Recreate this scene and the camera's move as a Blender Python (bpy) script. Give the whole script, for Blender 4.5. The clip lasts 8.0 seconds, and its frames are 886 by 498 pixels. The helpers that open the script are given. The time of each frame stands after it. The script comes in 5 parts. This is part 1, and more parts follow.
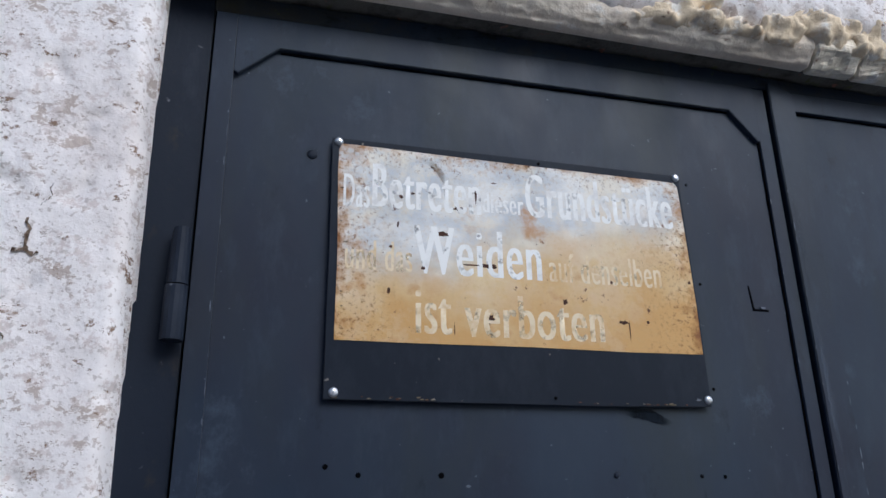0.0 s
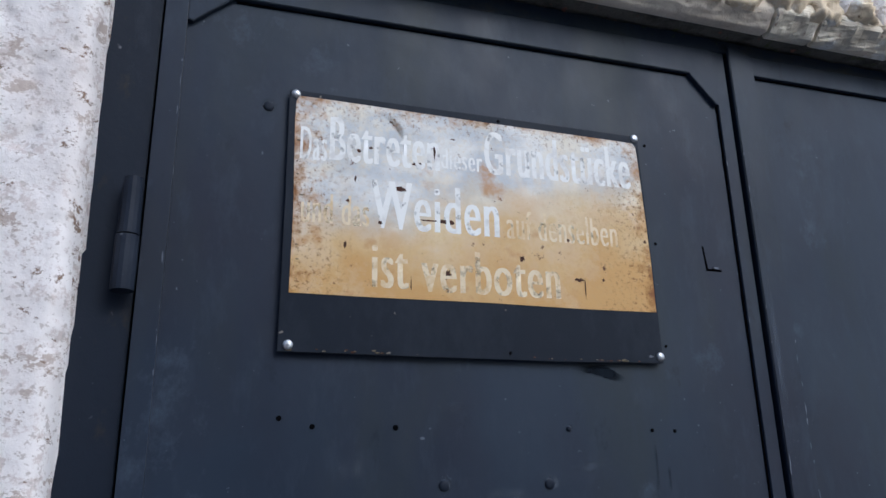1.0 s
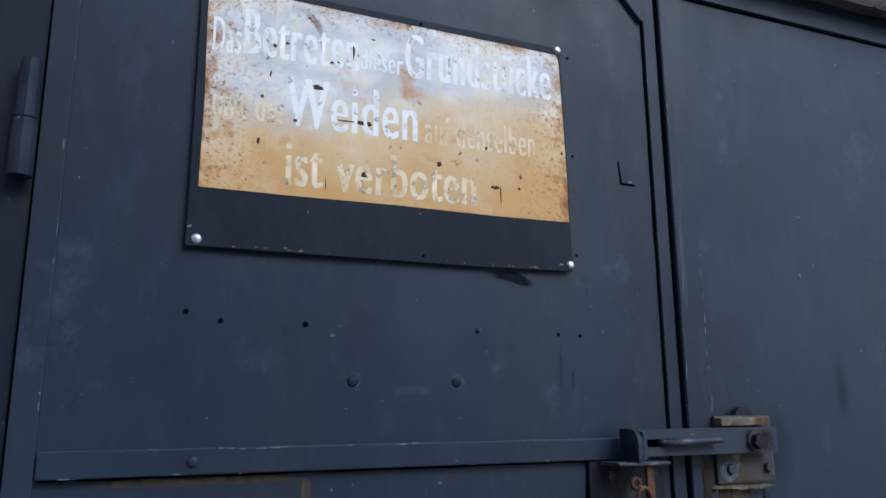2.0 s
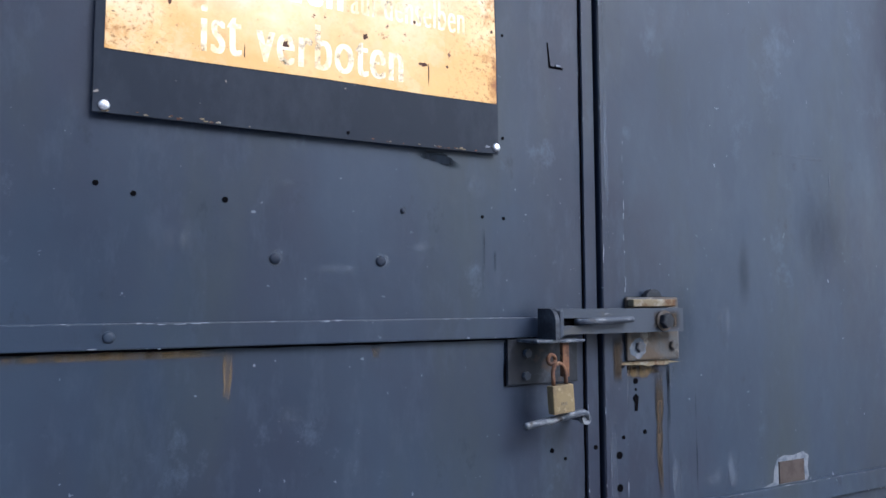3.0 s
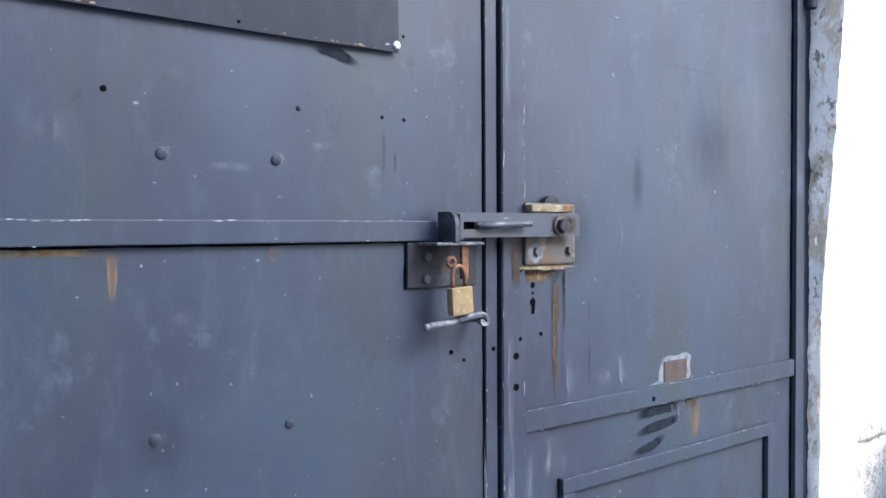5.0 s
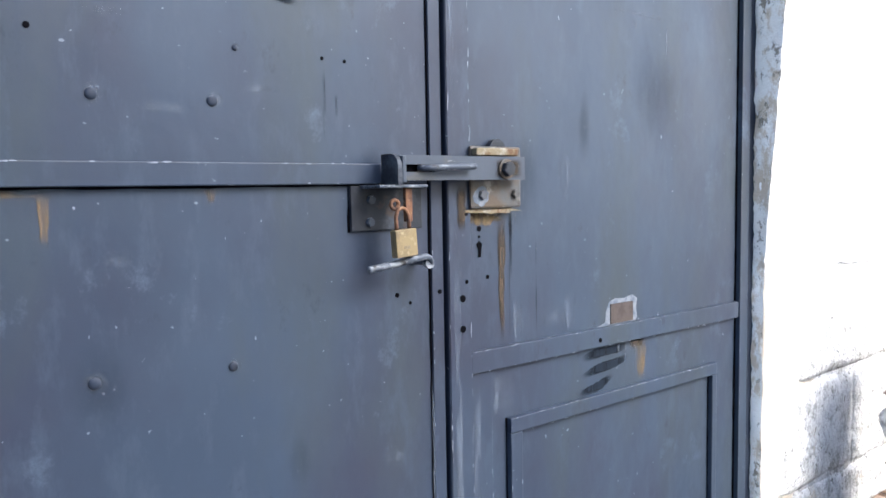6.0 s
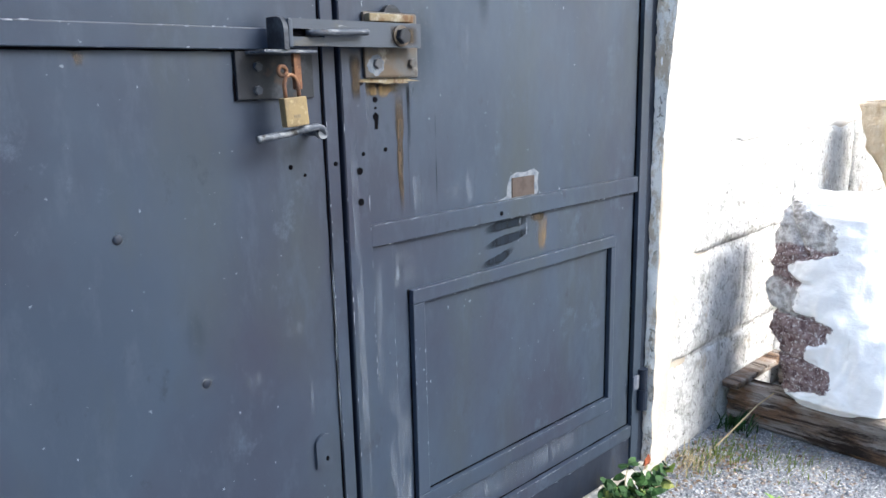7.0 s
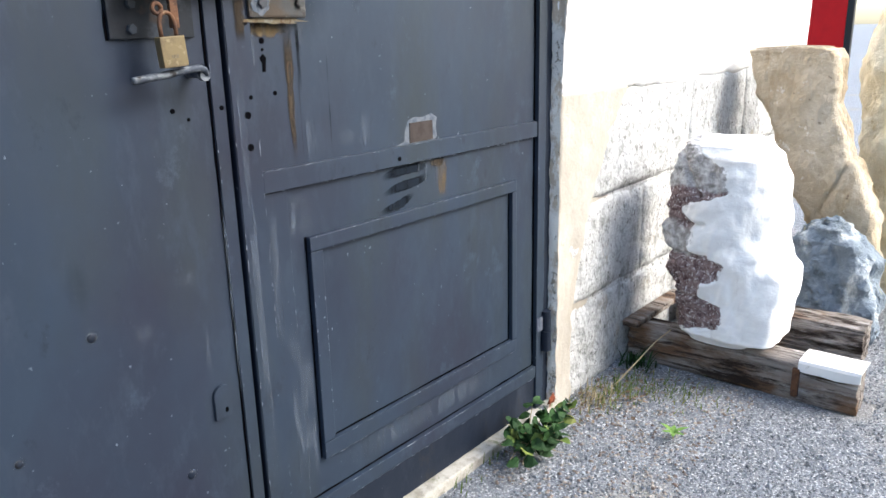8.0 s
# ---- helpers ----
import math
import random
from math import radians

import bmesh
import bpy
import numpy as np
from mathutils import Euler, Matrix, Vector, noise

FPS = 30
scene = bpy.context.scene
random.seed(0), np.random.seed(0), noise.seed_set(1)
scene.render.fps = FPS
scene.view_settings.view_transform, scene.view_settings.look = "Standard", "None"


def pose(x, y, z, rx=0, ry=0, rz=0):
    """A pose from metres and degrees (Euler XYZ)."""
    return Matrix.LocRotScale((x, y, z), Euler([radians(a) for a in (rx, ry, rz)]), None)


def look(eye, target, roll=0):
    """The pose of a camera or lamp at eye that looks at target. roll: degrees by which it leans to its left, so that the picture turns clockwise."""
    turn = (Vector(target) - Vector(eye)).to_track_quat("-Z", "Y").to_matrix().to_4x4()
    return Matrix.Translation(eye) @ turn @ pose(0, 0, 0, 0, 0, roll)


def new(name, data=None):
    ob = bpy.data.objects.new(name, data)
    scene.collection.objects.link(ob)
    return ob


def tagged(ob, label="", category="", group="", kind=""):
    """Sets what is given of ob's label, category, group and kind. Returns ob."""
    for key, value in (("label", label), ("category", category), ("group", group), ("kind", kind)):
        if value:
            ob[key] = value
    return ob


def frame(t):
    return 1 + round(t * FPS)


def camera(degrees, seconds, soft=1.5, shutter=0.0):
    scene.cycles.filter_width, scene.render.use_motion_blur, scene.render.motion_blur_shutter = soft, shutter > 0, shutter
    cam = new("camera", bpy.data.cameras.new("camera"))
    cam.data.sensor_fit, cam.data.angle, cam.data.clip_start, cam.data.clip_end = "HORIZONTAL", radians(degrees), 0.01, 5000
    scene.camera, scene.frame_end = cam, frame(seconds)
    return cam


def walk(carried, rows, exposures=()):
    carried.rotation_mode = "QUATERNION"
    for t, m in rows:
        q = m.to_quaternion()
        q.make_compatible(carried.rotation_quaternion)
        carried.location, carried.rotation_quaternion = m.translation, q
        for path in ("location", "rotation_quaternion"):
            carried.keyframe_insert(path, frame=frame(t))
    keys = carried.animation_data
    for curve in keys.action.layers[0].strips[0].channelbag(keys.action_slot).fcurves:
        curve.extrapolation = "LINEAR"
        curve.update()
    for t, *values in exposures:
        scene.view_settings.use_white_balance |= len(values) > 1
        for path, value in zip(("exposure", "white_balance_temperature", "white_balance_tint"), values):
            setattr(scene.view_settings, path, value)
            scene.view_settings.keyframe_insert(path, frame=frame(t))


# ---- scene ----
cam = camera(60.7, 8.0)
PATH = [
    (0, (-0.149, -1.270, 1.604), (0.349, 0.550, 2.267), -0.97),
    (0.5, (-0.144, -1.268, 1.593), (0.374, 0.554, 2.237), -0.93),
    (1, (-0.126, -1.265, 1.575), (0.456, 0.555, 2.167), -1.06),
    (1.5, (-0.097, -1.266, 1.551), (0.549, 0.556, 2.065), -0.92),
    (2, (-0.080, -1.273, 1.522), (0.662, 0.537, 1.938), -0.43),
    (3.5, (-0.088, -1.229, 1.481), (0.953, 0.478, 1.515), -0.39),
    (4, (-0.075, -1.219, 1.459), (1.030, 0.448, 1.442), -0.59),
    (5.5, (-0.061, -1.250, 1.436), (1.137, 0.350, 1.365), -0.49),
    (6, (-0.038, -1.266, 1.411), (1.199, 0.298, 1.258), -0.98),
    (6.5, (-0.017, -1.282, 1.386), (1.252, 0.226, 1.046), -1.17),
    (7, (0.006, -1.303, 1.358), (1.361, 0.105, 0.929), -1.34),
    (7.5, (0.024, -1.328, 1.338), (1.465, -0.038, 0.827), -1.63),
    (8, (0.039, -1.341, 1.330), (1.515, -0.107, 0.784), -1.40),
]
EXPOSURES = [(0.0, 0.24, 5650, 8), (1.5, 0.28, 5480, 8), (2.0, 0.42, 5400, 8), (2.2, 0.7, 5400, 8), (3.3, 1.8, 5750, 12), (3.5, 1.97, 5850, 13),
             (4.2, 2.27, 6050, 13), (5.5, 2.52, 6080, 9), (6.5, 2.49, 6220, 8), (7.0, 2.38, 6300, 6), (8.0, 1.95, 6400, 6)]
walk(cam, [(t, look(eye, target, roll)) for t, eye, target, roll in PATH], EXPOSURES)

# ---- light ----
world = bpy.data.worlds.new("world")
scene.world = world
world.use_nodes = True
wn = world.node_tree.nodes
sky = wn.new("ShaderNodeTexSky")
sky.sky_type = "NISHITA"
sky.sun_disc = False
sky.sun_elevation = radians(38.5)
sky.sun_rotation = radians(153)
sky.air_density, sky.dust_density = 1.0, 2.0
wn["Background"].inputs["Strength"].default_value = 0.15
world.node_tree.links.new(sky.outputs["Color"], wn["Background"].inputs["Color"])
sun_data = bpy.data.lights.new("sun", "SUN")
sun_data.energy, sun_data.angle, sun_data.color = 1.35, radians(32), (1.0, 0.965, 0.92)
sun = new("sun", sun_data)
sun.matrix_world = look((4, -3, 5), (4 - 0.355, -3 + 0.695, 5 - 0.62))


# ---- materials ----
def mat(name, base, layers=(), rough=0.6, rough_vary=0.1, metal=0.0, bumps=(), spec=0.2):
    """layers: (colour, noise scale, low, high, stretch xyz, detail, roughness of the noise if not 0.6) laid one over another where the noise passes low to high.
    bumps: (noise scale, strength, distance, stretch)."""
    m = bpy.data.materials.new(name)
    m.use_nodes = True
    nt = m.node_tree
    n, link = nt.nodes, nt.links.new
    bsdf = n["Principled BSDF"]
    co = n.new("ShaderNodeTexCoord").outputs["Object"]

    def field(scale, stretch=(1, 1, 1), detail=6.0, shift=0.0, grit=0.6):
        mp = n.new("ShaderNodeMapping")
        mp.inputs["Scale"].default_value = stretch
        mp.inputs["Location"].default_value = (shift, shift * 0.7, shift * 1.3)
        link(co, mp.inputs["Vector"])
        tx = n.new("ShaderNodeTexNoise")
        tx.inputs["Scale"].default_value = scale
        tx.inputs["Detail"].default_value = detail
        tx.inputs["Roughness"].default_value = grit
        link(mp.outputs["Vector"], tx.inputs["Vector"])
        return tx.outputs["Fac"]

    rgb = n.new("ShaderNodeRGB")
    rgb.outputs[0].default_value = (*base, 1)
    colour = rgb.outputs[0]
    for k, (col, scale, lo, hi, stretch, detail, *grit) in enumerate(layers):
        ramp = n.new("ShaderNodeMapRange")
        ramp.inputs["From Min"].default_value, ramp.inputs["From Max"].default_value = lo, hi
        link(field(scale, stretch, detail, 3.1 * k + 1.0, *grit), ramp.inputs["Value"])
        mix = n.new("ShaderNodeMix")
        mix.data_type = "RGBA"
        link(ramp.outputs["Result"], mix.inputs["Factor"])
        link(colour, mix.inputs["A"])
        mix.inputs["B"].default_value = (*col, 1)
        colour = mix.outputs["Result"]
    link(colour, bsdf.inputs["Base Color"])
    rr = n.new("ShaderNodeMapRange")
    rr.inputs["From Min"].default_value, rr.inputs["From Max"].default_value = 0.3, 0.7
    rr.inputs["To Min"].default_value, rr.inputs["To Max"].default_value = rough - rough_vary, rough + rough_vary
    link(field(9.0, (1, 1, 0.5), 5.0, 7.7), rr.inputs["Value"])
    link(rr.outputs["Result"], bsdf.inputs["Roughness"])
    bsdf.inputs["Metallic"].default_value = metal
    bsdf.inputs["Specular IOR Level"].default_value = spec
    normal = None
    for k, (scale, strength, distance, stretch) in enumerate(bumps):
        b = n.new("ShaderNodeBump")
        b.inputs["Strength"].default_value, b.inputs["Distance"].default_value = strength, distance
        link(field(scale, stretch, 5.0, 11.0 + k), b.inputs["Height"])
        if normal:
            link(normal, b.inputs["Normal"])
        normal = b.outputs["Normal"]
    if normal:
        link(normal, bsdf.inputs["Normal"])
    return m


ONE = (1, 1, 1)
PAINT_LAYERS = (
    ((0.0285, 0.0405, 0.062), 1.3, 0.38, 0.66, (1, 1, 0.8), 5.0),
    ((0.0215, 0.024, 0.038), 1.7, 0.46, 0.70, (1.1, 1, 0.7), 5.0),
    ((0.0285, 0.036, 0.042), 2.6, 0.50, 0.74, (1.6, 1, 0.4), 6.0),
    ((0.032, 0.043, 0.063), 11.0, 0.52, 0.76, (1.7, 1, 0.6), 9.0, 0.7),
    ((0.050, 0.066, 0.093), 7.0, 0.60, 0.74, (0.9, 1, 0.7), 10.0, 0.74),
    ((0.017, 0.021, 0.031), 9.0, 0.60, 0.72, (1.2, 1, 0.7), 10.0, 0.75),
    ((0.095, 0.11, 0.135), 60.0, 0.745, 0.78, ONE, 2.0),
)
PAINT_BUMPS = ((1.5, 0.28, 0.03, (1, 1, 0.8)), (11.0, 0.12, 0.004, ONE), (140.0, 0.14, 0.001, ONE))
paint = mat("dark_blue_grey_paint", (0.0225, 0.0315, 0.049), PAINT_LAYERS, 0.45, 0.10, 0.0, PAINT_BUMPS, 0.155)
frame_paint = mat("darker_frame_paint", (0.0115, 0.016, 0.027),
                  (((0.030, 0.037, 0.053), 6.0, 0.54, 0.76, (1.5, 1, 0.5), 8.0, 0.7),
                   ((0.030, 0.027, 0.024), 9.0, 0.58, 0.70, (1, 1, 0.6), 9.0, 0.72),
                   ((0.12, 0.125, 0.145), 42.0, 0.72, 0.78, ONE, 2.0)), 0.55, 0.12, 0.0,
                  ((30.0, 0.25, 0.003, ONE), (150.0, 0.15, 0.001, ONE)), 0.16)
head_paint = mat("paint_soiled_by_moss", (0.0215, 0.0305, 0.048), PAINT_LAYERS[:5] + (
    ((0.050, 0.044, 0.030), 5.0, 0.50, 0.68, (0.8, 1, 1.5), 10.0, 0.72),
    ((0.014, 0.014, 0.013), 11.0, 0.56, 0.66, (0.8, 1, 1.4), 10.0, 0.75),
    ((0.060, 0.070, 0.028), 34.0, 0.66, 0.72, ONE, 6.0)), 0.6, 0.1, 0.0, PAINT_BUMPS, 0.14)
worn_edge = mat("worn_paint_on_edges", (0.055, 0.065, 0.09),
                (((0.17, 0.18, 0.205), 26.0, 0.52, 0.68, (1.6, 1, 0.5), 6.0),
                 ((0.05, 0.052, 0.06), 9.0, 0.55, 0.72, ONE, 5.0)), 0.5, 0.12, 0.0, ((60.0, 0.3, 0.002, ONE),))
scratch_mat = mat("scraped_pale_paint", (0.16, 0.175, 0.21), (((0.07, 0.08, 0.105), 30.0, 0.42, 0.58, ONE, 5.0),), 0.6)
flaked_pale = mat("flaked_pale_paint", (0.125, 0.135, 0.155), (((0.07, 0.085, 0.11), 34.0, 0.45, 0.56, ONE, 6.0),), 0.75)
dark_hole = mat("dark_hole", (0.003, 0.003, 0.004), (), 0.9, 0.0, spec=0.0)
black_iron = mat("black_iron", (0.013, 0.015, 0.020), (((0.040, 0.046, 0.058), 14.0, 0.50, 0.66, ONE, 8.0, 0.7), ((0.050, 0.034, 0.026), 18.0, 0.60, 0.72, ONE, 6.0)), 0.55, 0.12, 0.0,
                 ((45.0, 0.3, 0.003, ONE),), 0.16)
steel_worn = mat("painted_steel_rubbed_bare", (0.040, 0.047, 0.062),
                 (((0.16, 0.17, 0.185), 40.0, 0.50, 0.62, (0.5, 1, 1.6), 9.0, 0.72), ((0.020, 0.018, 0.018), 30.0, 0.58, 0.66, ONE, 6.0)),
                 0.55, 0.1, 0.12, ((70.0, 0.4, 0.002, ONE),))
bar_steel = mat("painted_steel_bar", (0.033, 0.041, 0.056),
                (((0.060, 0.055, 0.048), 9.0, 0.54, 0.68, (0.7, 1, 1.2), 9.0, 0.7), ((0.16, 0.17, 0.185), 34.0, 0.66, 0.72, (0.5, 1, 1.6), 8.0)),
                0.5, 0.1, 0.0, ((60.0, 0.25, 0.002, ONE),), 0.2)
rusty_plate = mat("rust_stained_plate", (0.056, 0.056, 0.058),
                  (((0.062, 0.046, 0.033), 9.0, 0.42, 0.56, ONE, 8.0, 0.7), ((0.15, 0.14, 0.12), 16.0, 0.58, 0.66, ONE, 8.0, 0.72), ((0.028, 0.022, 0.018), 20.0, 0.58, 0.68, ONE, 8.0)),
                  0.6, 0.1, 0.1, ((60.0, 0.4, 0.002, ONE),))
lime_rust = mat("pale_rust_crust", (0.135, 0.11, 0.072), (((0.20, 0.185, 0.155), 26.0, 0.50, 0.60, ONE, 8.0, 0.7), ((0.085, 0.050, 0.028), 20.0, 0.52, 0.62, ONE, 8.0, 0.7)), 0.8, 0.08, 0.0,
                ((70.0, 0.5, 0.003, ONE),), 0.1)
rust = mat("orange_rust", (0.115, 0.056, 0.031), (((0.045, 0.026, 0.020), 30.0, 0.46, 0.62, ONE, 8.0, 0.72), ((0.24, 0.17, 0.11), 60.0, 0.62, 0.70, ONE, 4.0)), 0.85, 0.08, 0.0,
           ((90.0, 0.5, 0.002, ONE),))
brass = mat("dull_brass", (0.165, 0.125, 0.066), (((0.115, 0.086, 0.050), 26.0, 0.46, 0.64, ONE, 8.0, 0.7), ((0.23, 0.185, 0.11), 60.0, 0.62, 0.72, ONE, 4.0)), 0.6, 0.08, 0.2,
            ((120.0, 0.25, 0.001, ONE),))
patch_brown = mat("brown_filler", (0.052, 0.041, 0.037), (((0.036, 0.028, 0.025), 40.0, 0.45, 0.65, ONE, 6.0),), 0.85, 0.05, 0.0, ((90.0, 0.3, 0.002, ONE),), 0.2)
zinc = mat("galvanised_screw_heads", (0.55, 0.56, 0.58), (((0.35, 0.35, 0.36), 60.0, 0.5, 0.7, ONE, 3.0),), 0.35, 0.1, 0.7)


def streak_mat(name, col, strength, scale=24.0, lo=0.36, hi=0.62, round_edge=False):
    """A stain: a thin film that fades at its sides and is broken by the grain."""
    m = mat(name, col, ((tuple(c * 0.6 for c in col), 20.0, 0.45, 0.65, (3, 1, 0.3), 5.0),), 0.8, 0.05, spec=0.05)
    nt = m.node_tree
    n, link = nt.nodes, nt.links.new
    tc = n.new("ShaderNodeTexCoord")
    mp = n.new("ShaderNodeMapping")
    mp.inputs["Scale"].default_value = (3.0, 1, 0.45)
    tx = n.new("ShaderNodeTexNoise")
    tx.inputs["Scale"].default_value, tx.inputs["Detail"].default_value = scale, 6.0
    rg = n.new("ShaderNodeMapRange")
    rg.inputs["From Min"].default_value, rg.inputs["From Max"].default_value = lo, hi
    rg.inputs["To Max"].default_value = strength
    link(tc.outputs["Object"], mp.inputs["Vector"])
    link(mp.outputs["Vector"], tx.inputs["Vector"])
    link(tx.outputs["Fac"], rg.inputs["Value"])
    sep = n.new("ShaderNodeSeparateXYZ")
    link(tc.outputs["Generated"], sep.inputs[0])
    total = rg.outputs["Result"]
    gaps = []
    for axis in ("X", "Z"):
        off = n.new("ShaderNodeMath")
        off.operation = "SUBTRACT"
        link(sep.outputs[axis], off.inputs[0])
        off.inputs[1].default_value = 0.5
        size = n.new("ShaderNodeMath")
        size.operation = "ABSOLUTE"
        link(off.outputs[0], size.inputs[0])
        gaps.append(size.outputs[0])
    if round_edge:
        both = n.new("ShaderNodeCombineXYZ")
        link(gaps[0], both.inputs[0])
        link(gaps[1], both.inputs[1])
        far = n.new("ShaderNodeVectorMath")
        far.operation = "LENGTH"
        link(both.outputs[0], far.inputs[0])
        gaps = [far.outputs["Value"]]
    for gap in gaps:
        fade = n.new("ShaderNodeMapRange")
        fade.interpolation_type = "SMOOTHSTEP"
        fade.inputs["From Min"].default_value, fade.inputs["From Max"].default_value = 0.44 if round_edge else 0.5, 0.05 if round_edge else 0.20
        link(gap, fade.inputs["Value"])
        mul = n.new("ShaderNodeMath")
        mul.operation = "MULTIPLY"
        link(total, mul.inputs[0])
        link(fade.outputs["Result"], mul.inputs[1])
        total = mul.outputs[0]
    link(total, n["Principled BSDF"].inputs["Alpha"])
    return m


ochre_stain = streak_mat("ochre_rust_run", (0.16, 0.112, 0.058), 0.65, 24.0, 0.32, 0.58)
brown_stain = streak_mat("brown_rust_run", (0.050, 0.039, 0.029), 0.9, 14.0, 0.2, 0.45)
dark_stain = streak_mat("dark_smear", (0.012, 0.015, 0.021), 0.9, 14.0)
smear_solid = streak_mat("dark_brushed_smear", (0.010, 0.014, 0.021), 0.97, 9.0, 0.22, 0.42)
pale_run = streak_mat("pale_rubbed_streak", (0.13, 0.155, 0.195), 0.55, 22.0, 0.40, 0.66)
rim_stain = streak_mat("pale_ring_round_rivet", (0.13, 0.15, 0.18), 0.75, 40.0, 0.30, 0.60, True)
soft_dark = streak_mat("soft_dark_patch", (0.018, 0.022, 0.030), 0.24, 8.0, 0.25, 0.6, True)
pale_stain = streak_mat("pale_scuff", (0.15, 0.175, 0.215), 0.42, 22.0, 0.40, 0.68, True)

white_wall = mat("weathered_whitewash", (0.89, 0.835, 0.805),
                 (((0.81, 0.74, 0.705), 3.0, 0.46, 0.68, ONE, 7.0),
                  ((0.69, 0.60, 0.56), 30.0, 0.53, 0.59, (1, 1, 1.2), 10.0, 0.76),
                  ((0.53, 0.44, 0.385), 14.0, 0.568, 0.580, (1, 1, 1.6), 10.0, 0.76),
                  ((0.60, 0.53, 0.49), 100.0, 0.58, 0.64, (1, 1, 1.2), 4.0),
                  ((0.26, 0.175, 0.125), 19.0, 0.592, 0.604, (1, 1, 1.5), 10.0, 0.78)), 0.92, 0.05, 0.0,
                 ((11.0, 0.25, 0.010, ONE), (45.0, 0.40, 0.005, ONE), (150.0, 0.25, 0.002, ONE)), 0.2)
smooth_white = mat("thick_white_plaster", (0.84, 0.82, 0.81), (((0.76, 0.73, 0.71), 4.0, 0.48, 0.70, ONE, 7.0), ((0.50, 0.42, 0.33), 9.0, 0.62, 0.72, (1, 1, 0.5), 9.0, 0.7)), 0.92, 0.05, 0.0,
                   ((14.0, 0.4, 0.012, ONE), (90.0, 0.4, 0.004, ONE)), 0.2)
white_block = mat("whitewashed_rough_stone", (0.53, 0.525, 0.515),
                  (((0.42, 0.41, 0.40), 7.0, 0.50, 0.72, ONE, 7.0), ((0.33, 0.325, 0.31), 24.0, 0.50, 0.60, (1, 1, 0.8), 10.0, 0.72), ((0.18, 0.172, 0.16), 44.0, 0.57, 0.63, (1, 1, 0.8), 9.0, 0.7), ((0.36, 0.29, 0.21), 5.0, 0.58, 0.70, (1, 1, 0.5), 10.0, 0.72)), 0.92, 0.05, 0.0,
                  ((26.0, 0.8, 0.02, ONE), (80.0, 0.8, 0.008, ONE)), 0.2)
beige_plaster = mat("bare_beige_plaster", (0.39, 0.35, 0.295),
                    (((0.46, 0.425, 0.375), 5.0, 0.46, 0.66, ONE, 8.0, 0.7), ((0.40, 0.34, 0.27), 22.0, 0.62, 0.70, ONE, 9.0, 0.72)), 0.93, 0.04, 0.0,
                    ((20.0, 0.5, 0.012, ONE), (110.0, 0.5, 0.003, ONE)), 0.2)
reveal_plaster = mat("pale_weathered_reveal", (0.80, 0.75, 0.68), (((0.60, 0.49, 0.37), 12.0, 0.48, 0.54, (1, 1, 0.5), 10.0, 0.76), ((0.26, 0.22, 0.17), 22.0, 0.56, 0.60, (1, 1, 0.6), 10.0, 0.76)), 0.93, 0.04, 0.0,
                     ((50.0, 0.7, 0.006, ONE), (140.0, 0.5, 0.003, ONE)), 0.2)
soffit_plaster = mat("beige_lintel_plaster", (0.74, 0.65, 0.54), (((0.60, 0.51, 0.41), 7.0, 0.46, 0.64, (0.5, 1, 1.5), 10.0, 0.72), ((0.82, 0.79, 0.74), 12.0, 0.58, 0.66, (0.6, 1, 1.5), 9.0, 0.72),
                      ((0.30, 0.22, 0.16), 26.0, 0.62, 0.68, ONE, 8.0, 0.7)), 0.93, 0.04, 0.0, ((40.0, 0.6, 0.006, ONE), (130.0, 0.4, 0.003, ONE)), 0.2)
# mossy plaster, its base darkened to carry the shade under the lintel
shaded_moss_soffit = mat("mossy_plaster_with_shade", (0.15, 0.14, 0.12), (((0.070, 0.065, 0.058), 9.0, 0.46, 0.60, ONE, 10.0, 0.72), ((0.11, 0.12, 0.055), 22.0, 0.58, 0.66, ONE, 8.0), ((0.28, 0.13, 0.095), 26.0, 0.62, 0.68, ONE, 8.0)), 0.95, 0.03, 0.0,
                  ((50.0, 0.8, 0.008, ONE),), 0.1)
brick_mat = mat("pale_clay_brick", (0.78, 0.70, 0.57),
                (((0.62, 0.54, 0.43), 8.0, 0.45, 0.6, ONE, 7.0), ((0.86, 0.82, 0.76), 14.0, 0.56, 0.66, ONE, 6.0), ((0.26, 0.15, 0.10), 24.0, 0.60, 0.70, ONE, 5.0)), 0.93, 0.04, 0.0,
                ((40.0, 0.5, 0.006, ONE),), 0.2)
crumbled_core = mat("crumbling_tan_core", (0.72, 0.585, 0.415), (((0.86, 0.81, 0.74), 14.0, 0.52, 0.62, ONE, 9.0, 0.72), ((0.42, 0.28, 0.17), 22.0, 0.58, 0.66, ONE, 9.0, 0.72), ((0.16, 0.09, 0.06), 16.0, 0.66, 0.70, ONE, 8.0)), 0.95, 0.03, 0.0,
                    ((60.0, 0.6, 0.006, ONE),), 0.1)
concrete = mat("weathered_concrete", (0.44, 0.41, 0.36), (((0.24, 0.22, 0.18), 12.0, 0.46, 0.62, ONE, 9.0, 0.72), ((0.10, 0.13, 0.05), 18.0, 0.60, 0.68, ONE, 8.0)), 0.93, 0.04, 0.0,
               ((60.0, 0.5, 0.005, ONE),), 0.2)
